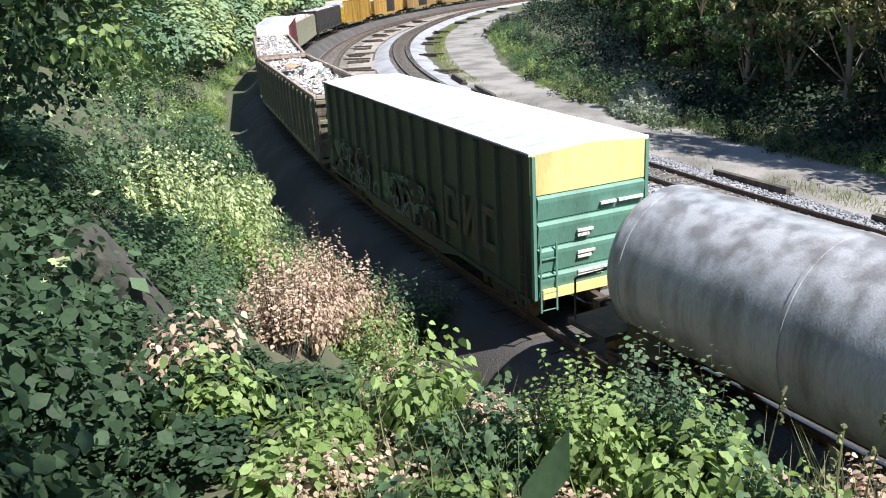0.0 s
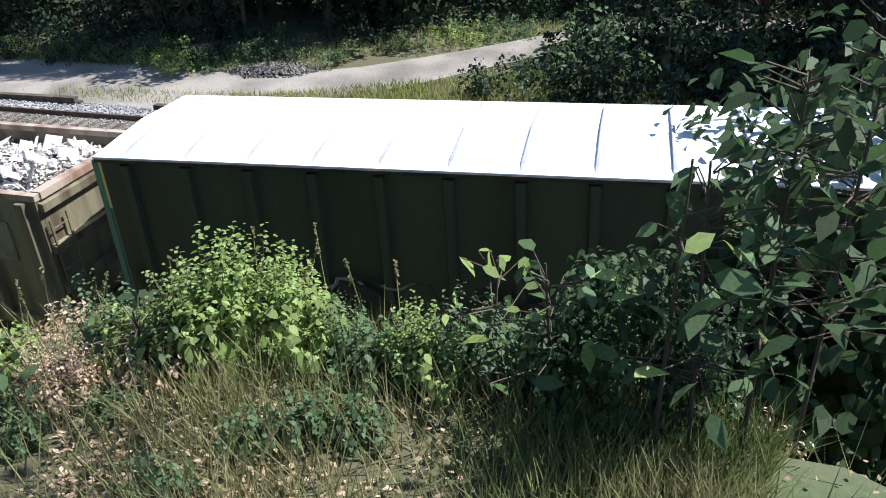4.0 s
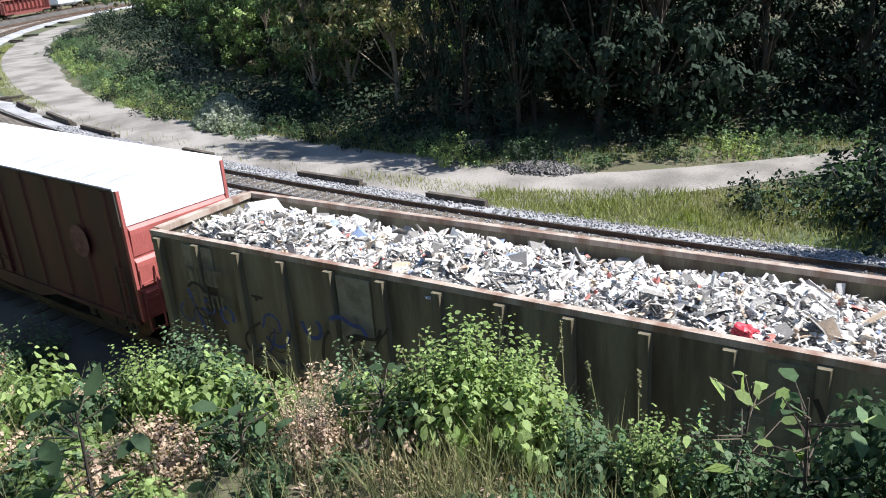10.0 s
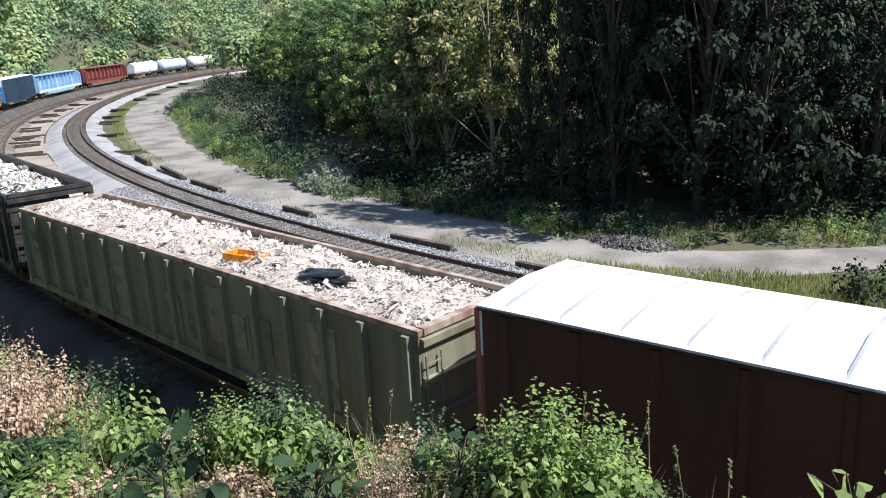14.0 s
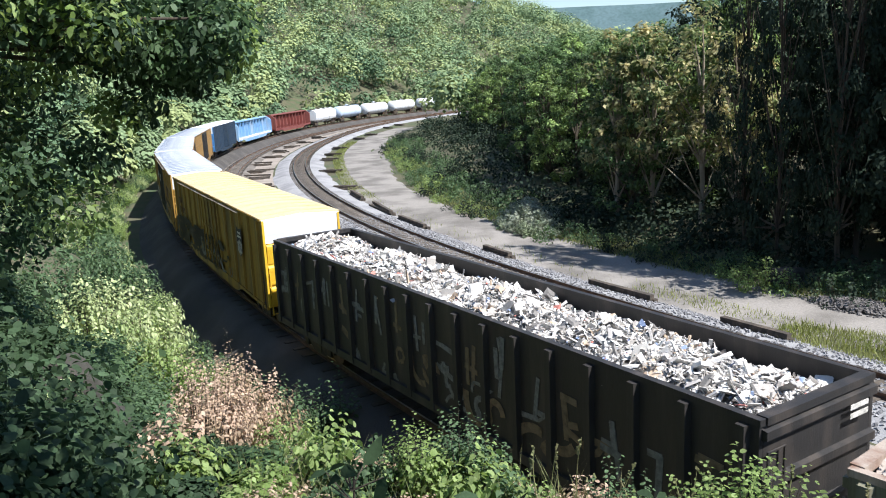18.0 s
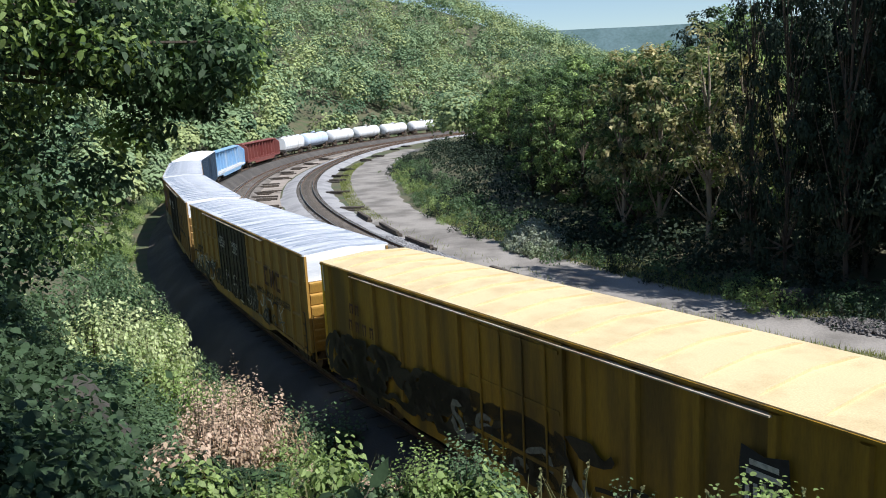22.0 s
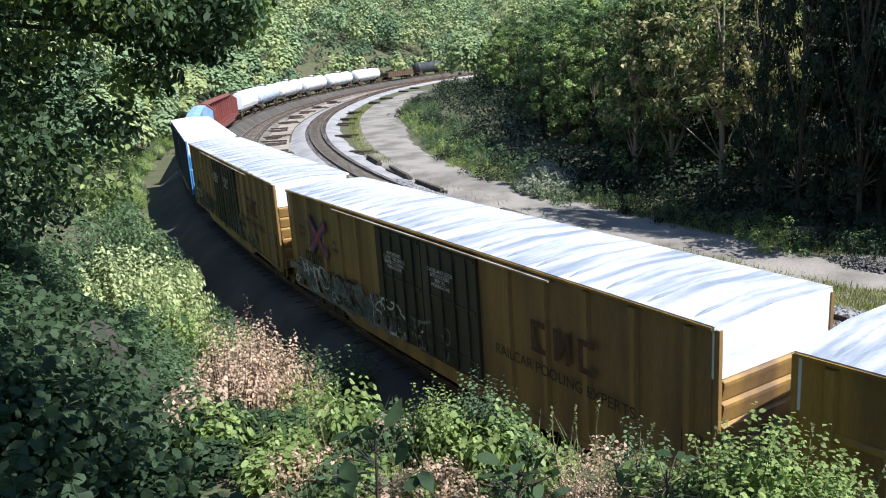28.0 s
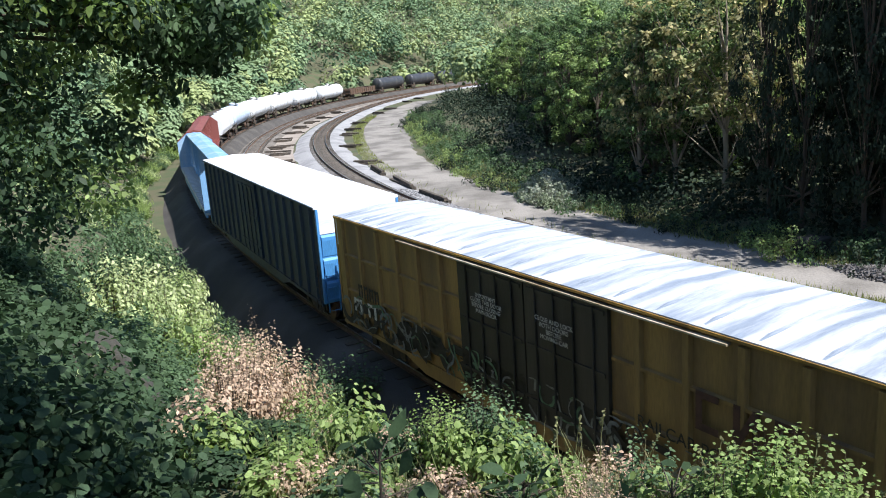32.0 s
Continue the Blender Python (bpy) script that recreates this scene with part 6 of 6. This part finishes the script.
far_ridge()
slope_plants()
litter()
grass_tufts()


# ---- the tree over the camera, rocks, weeds, litter along the line ----
def polar3(az, elev, d):
    x, y = polar(az, d)
    return Vector((x, y, EYE + d * math.tan(radians(elev))))


def overhang_tree():
    rng = np.random.default_rng(31)
    b = Bag()
    root = polar3(-44, 0, 10.5)
    root.z = land(root.x, root.y) - 0.5
    top = polar3(-41, 30, 10.5)
    pts = [root.lerp(top, k / 6) + Vector((rng.normal(0, 0.12), rng.normal(0, 0.12), 0)) for k in range(7)]
    for i in range(6):
        b.tube(pts[i], pts[i + 1], 0.24 * (1 - i / 8), 8, 0.24 * (1 - (i + 1) / 8))
    tips = []
    for i in range(84):
        tips.append((polar3(rng.uniform(-42, -23.5), rng.uniform(-9, 14), rng.uniform(8.5, 12.5)), 0.62))
    for i in range(40):
        k = rng.random()
        tips.append((polar3(-24 + 11.5 * k, rng.uniform(1.5 + 1.0 * k, 9.5), rng.uniform(9.0, 11.5)), 0.40))
    for az, el in ((-21, -1.0), (-19.5, -0.5), (-18, 1.5), (-22.5, -3.5), (-16, 1.0), (-14, 2.2)):
        tips.append((polar3(az, el, 10.0), 0.34))
    for i, (t, r) in enumerate(tips):
        if i % 3 == 0:
            k = min(5, max(1, int((t.z - root.z) / (top.z - root.z) * 6)))
            m = pts[k].lerp(t, 0.5) + Vector((0, 0, 0.3))
            b.tube(pts[k], m, 0.06, 5, 0.035), b.tube(m, t, 0.035, 5, 0.01)
    c, d = clumps([tuple(t) for t, r in tips], np.array([r for t, r in tips]), 210, rng, 0.8)
    # sun and shade are coloured in: dark leaves far left, lighter ones outward
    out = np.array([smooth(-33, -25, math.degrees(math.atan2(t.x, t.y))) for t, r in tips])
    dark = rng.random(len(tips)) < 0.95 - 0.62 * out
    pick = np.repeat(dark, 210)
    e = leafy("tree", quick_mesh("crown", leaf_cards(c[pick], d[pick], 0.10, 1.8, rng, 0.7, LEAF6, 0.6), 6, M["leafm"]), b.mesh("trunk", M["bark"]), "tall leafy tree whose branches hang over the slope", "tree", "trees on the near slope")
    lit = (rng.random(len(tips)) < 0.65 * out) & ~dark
    for name, keep, mt, lab in (("outer_sprays", ~dark & ~lit, "leaf", "lighter green leaf sprays"), ("sunlit_sprays", lit, "leafy", "yellow-green leaf sprays coloured as sunlit")):
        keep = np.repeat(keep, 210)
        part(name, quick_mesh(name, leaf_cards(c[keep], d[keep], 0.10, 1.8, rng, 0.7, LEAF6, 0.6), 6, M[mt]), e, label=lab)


def canopy_tree():
    """The tree that stands beside the viewpoint; its crown is overhead and shades the bank."""
    rng = np.random.default_rng(36)
    b = Bag()
    root = Vector((5.2, -3.6, land(5.2, -3.6) - 0.5))
    pts = [root + Vector((-0.18 * k, 0.32 * k, 1.35 * k)) for k in range(7)]
    for i in range(6):
        b.tube(pts[i], pts[i + 1], 0.22 * (1 - i / 8), 8, 0.22 * (1 - (i + 1) / 8))
    tips = [Vector((rng.uniform(-1.4, 4.6), rng.uniform(-3.4, 2.2), rng.uniform(13.2, 16.5))) for i in range(84)]
    for t in tips[::3]:
        k = rng.integers(3, 6)
        m = pts[k].lerp(t, 0.5)
        b.tube(pts[k], m, 0.06, 5, 0.035), b.tube(m, t, 0.035, 5, 0.01)
    c, d = clumps([tuple(t) for t in tips], 0.72, 70, rng, 0.8)
    leafy("tree", quick_mesh("crown", leaf_cards(c, d, 0.19, 1.5, rng, 0.7), 4, M["leaf"]), b.mesh("trunk", M["bark"]), "broad tree shading the bank beside the viewpoint", "tree", "trees on the near slope")


def rock_mesh(seed, size):
    bm = bmesh.new()
    bmesh.ops.create_icosphere(bm, subdivisions=4, radius=1.0)
    for v in bm.verts:
        p = v.co.copy()
        q = p.copy()
        for k in range(3):
            q[k] = math.copysign(abs(p[k]) ** 0.45, p[k])
        d = 1 + 0.18 * noise.noise(p * 1.3 + Vector((seed, 0, 0))) + 0.07 * noise.noise(p * 4 + Vector((0, seed, 0)))
        v.co = Vector((q.x * size[0], q.y * size[1], q.z * size[2])) * d
    me = bpy.data.meshes.new("rock")
    bm.to_mesh(me)
    bm.free()
    me.materials.append(M["rock"])
    return smooth_mesh(me)


def rocks():
    x, y = polar(-26.0, 9.0)
    tagged(new("boulder", rock_mesh(3, (0.42, 0.30, 0.62))), "grey weathered boulder in the undergrowth", "rock").matrix_basis = pose(x, y, EYE - 9 * math.tan(radians(20.3)), 8, -24, 20)
    p = place(12.7, -22.3)
    tagged(new("boulder", rock_mesh(6, (0.9, 0.5, 0.55))), "brown rock beside the road", "rock").matrix_basis = pose(p.x, p.y, ground(12.7, -22.3) + 0.2, 0, 0, 30)


def stalks():
    """Thin dry weeds standing above the bushes."""
    for i in range(26):
        az, d = rt.uniform(2, 46), rt.uniform(4.5, 7)
        x, y = polar(az, d)
        z0 = land(x, y)
        top = EYE + d * math.tan(radians(-33 + rt.uniform(0, 7) + 2 * smooth(35, 10, az)))
        h = min(2.6, max(0.8, top - z0))
        b = Bag()
        q, lean = Vector((0, 0, -0.1)), Vector((rt.uniform(-0.25, 0.25), rt.uniform(-0.25, 0.25), 1)).normalized()
        for k in range(4):
            n = q + lean * (h / 4)
            b.tube(q, n, 0.005, 4, 0.0035)
            q, lean = n, (lean + Vector((rt.uniform(-0.15, 0.15), rt.uniform(-0.15, 0.15), 0))).normalized()
        for k in range(9):
            c = q - lean * rt.uniform(0, 0.22)
            b.box(c, (0.013, 0.01, 0.04), Euler((rt.uniform(-1, 1), rt.uniform(-1, 1), 0)).to_matrix())
        e = tagged(new("weed_stalk", b.mesh("weed_stalk", M["straw"])), "thin dry weed stalk with seed head", "weed", "dry stalks on the near slope")
        e.matrix_basis = pose(x, y, z0)


def saplings():
    rng = np.random.default_rng(4)
    for az, d, top, n, leaf, mt in ((43, 3.6, -29.5, 22, 0.115, "leafy"), (49, 3.2, -30, 24, 0.12, "leaf"), (61, 3.0, -22, 60, 0.15, "leaf"), (65, 3.2, -15, 70, 0.15, "leafm"), (69, 3.4, -11, 70, 0.15, "leafm"), (57.5, 2.9, -22, 9, 0.15, "leafy"), (15, 4.2, -35, 22, 0.13, "leafm"), (3, 4.4, -31.5, 22, 0.14, "leafm"), (22, 4.4, -35, 16, 0.13, "leaf"), (-8.5, 3.6, -26.5, 26, 0.15, "leafm")):
        x, y = polar(az, d)
        z0, zt = land(x, y), EYE + d * math.tan(radians(top))
        h = max(0.5, zt - z0)
        b = Bag()
        b.tube((0, 0, -0.3), (0.06, 0.03, h * 0.97), 0.014, 6, 0.005)
        tips, twigs = [], []
        for i in range(n):
            u = 0.35 + 0.65 * rng.random()
            a = rng.uniform(0, 6.28)
            r = (0.12 + 0.34 * (1.1 - u)) * rng.uniform(0.5, 1.2)
            t = (0.06 * u + r * math.cos(a), r * math.sin(a), h * u)
            twigs.append(Bag().tube((0.05 * u, 0.02 * u, h * u - 0.08), t, 0.005, 4, 0.003).mesh("twig", M["bark"]))
            tips.append(t)
        e = leafy("sapling", quick_mesh("crown", leaf_cards(np.array(tips), np.zeros((len(tips), 3)), leaf, 1.9, rng, 0.45, LEAF6), 6, M[mt]), b.mesh("stem", M["bark"]), "young sapling with large broad leaves", "sapling", "saplings on the bank")
        for me in twigs:
            part("twig", me, e)
        e.matrix_basis = pose(x, y, z0, 0, 0, rt.uniform(0, 360))


def line_litter():
    tie = Bag().box((0, 0, 0), (2.5, 0.23, 0.18)).mesh("old_tie", M["tie"])
    g = random.Random(8)

    def stack(s, off, n, turn, spread):
        for i in range(n):
            a, o = s + g.uniform(-spread, spread), off + g.uniform(-spread * 0.5, spread * 0.5)
            e = tagged(new("old_tie", tie), "dark weathered railway tie lying by the track", "railway tie", "old ties beside the tracks")
            e.matrix_basis = Matrix.Translation(place(a, o, ground(a, o) + 0.12 + 0.17 * (i // 3))) @ pose(0, 0, 0, 0, 0, heading(a) + turn + g.uniform(-14, 14))
    for s, o in ((-117, -17.6), (-95, -17.0), (-84, -16.8), (-75.5, -16.3), (-58.8, -16.2), (-41.2, -15.9), (-127, -18.0), (-150, -16), (-160, -15.4)):
        stack(s, o, 5, 62, 0.9)
    for s in (-124, -113.5, -103, -93.5, -84, -73.5, -64, -56.5, -48):
        stack(s, -7.5, 5, 75, 1.6)
    for s0, s1, o in ((-3.4, -0.5, -15.1), (7.9, 11.9, -14.85), (-36, -31, -15.5), (-27, -21, -15.4), (-18, -13, -15.1), (16.5, 19.5, -14.7)):
        for k in range(3):
            e = tagged(new("timber", Bag().box((0, 0, 0), (s1 - s0, 0.26, 0.22)).mesh("timber", M["tie"])), "long dark timber lying beside the inner track", "timber", "timbers beside the tracks")
            e.matrix_basis = Matrix.Translation(place((s0 + s1) / 2, o + 0.3 * (k - 1) * (k < 2) - (0.1 if k == 2 else 0), -0.42 + (0.23 if k == 2 else 0.0) + 0.05)) @ pose(0, 0, 0, 0, 0, heading((s0 + s1) / 2) + g.uniform(-3, 3))
    # crushed stone heap by the road
    rng = np.random.default_rng(12)
    b = Bag()
    for i in range(1500):
        u, v = rng.normal(0, 0.42), rng.normal(0, 0.42)
        z = max(0.0, 0.32 * (1 - (u * u + v * v)))
        a, o = 17.6 + u * 2.6, -21.0 + v * 1.3
        p = place(a, o, ground(a, o) + z)
        q = rng.uniform(0.05, 0.12)
        b.box(p, (q * 1.3, q, q * 0.9), Euler(tuple(rng.uniform(0, 3, 3))).to_matrix(), 0.7)
    tagged(new("stone_heap", b.mesh("stone_heap", mat("heap_stone", (0.15, 0.14, 0.135), 0.95, scale=8, spread=0.3))), "heap of grey crushed stone beside the road", "stone heap", kind="stuff")
    # loose stone on the inner track's shoulders
    b = Bag()
    for i in range(16000):
        s = rng.uniform(-20, 52)
        o = off_b(s) + rng.choice((-1, 1)) * rng.uniform(1.0, 3.3) if rng.random() < 0.85 else off_b(s) + rng.uniform(-0.7, 0.7)
        d = abs(o - off_b(s))
        z = -0.2 - 0.40 * smooth(1.5, 3.6, d)
        p = place(s, o, z + 0.015)
        q = rng.uniform(0.04, 0.085)
        b.box(p, (q * 1.4, q, q * 0.8), Euler(tuple(rng.uniform(0, 3, 3))).to_matrix(), 0.7)
    tagged(new("ballast_stones", b.mesh("ballast_stones", M["stone"])), "loose grey ballast stones along the inner track", "ballast", kind="stuff")


overhang_tree()
canopy_tree()
rocks()
stalks()
saplings()
line_litter()


# ---- what moves ----
def motions():
    for ob, *rest in TRAIN:
        if rest[0] == "on":
            rows = [(t, car_pose(rest[1] + run_at(t), rest[2]) @ rest[3]) for t in TIMES]
        else:
            rows = [(t, car_pose(rest[0] + run_at(t), *rest[1:])) for t in TIMES]
        walk(ob, rows)


motions()
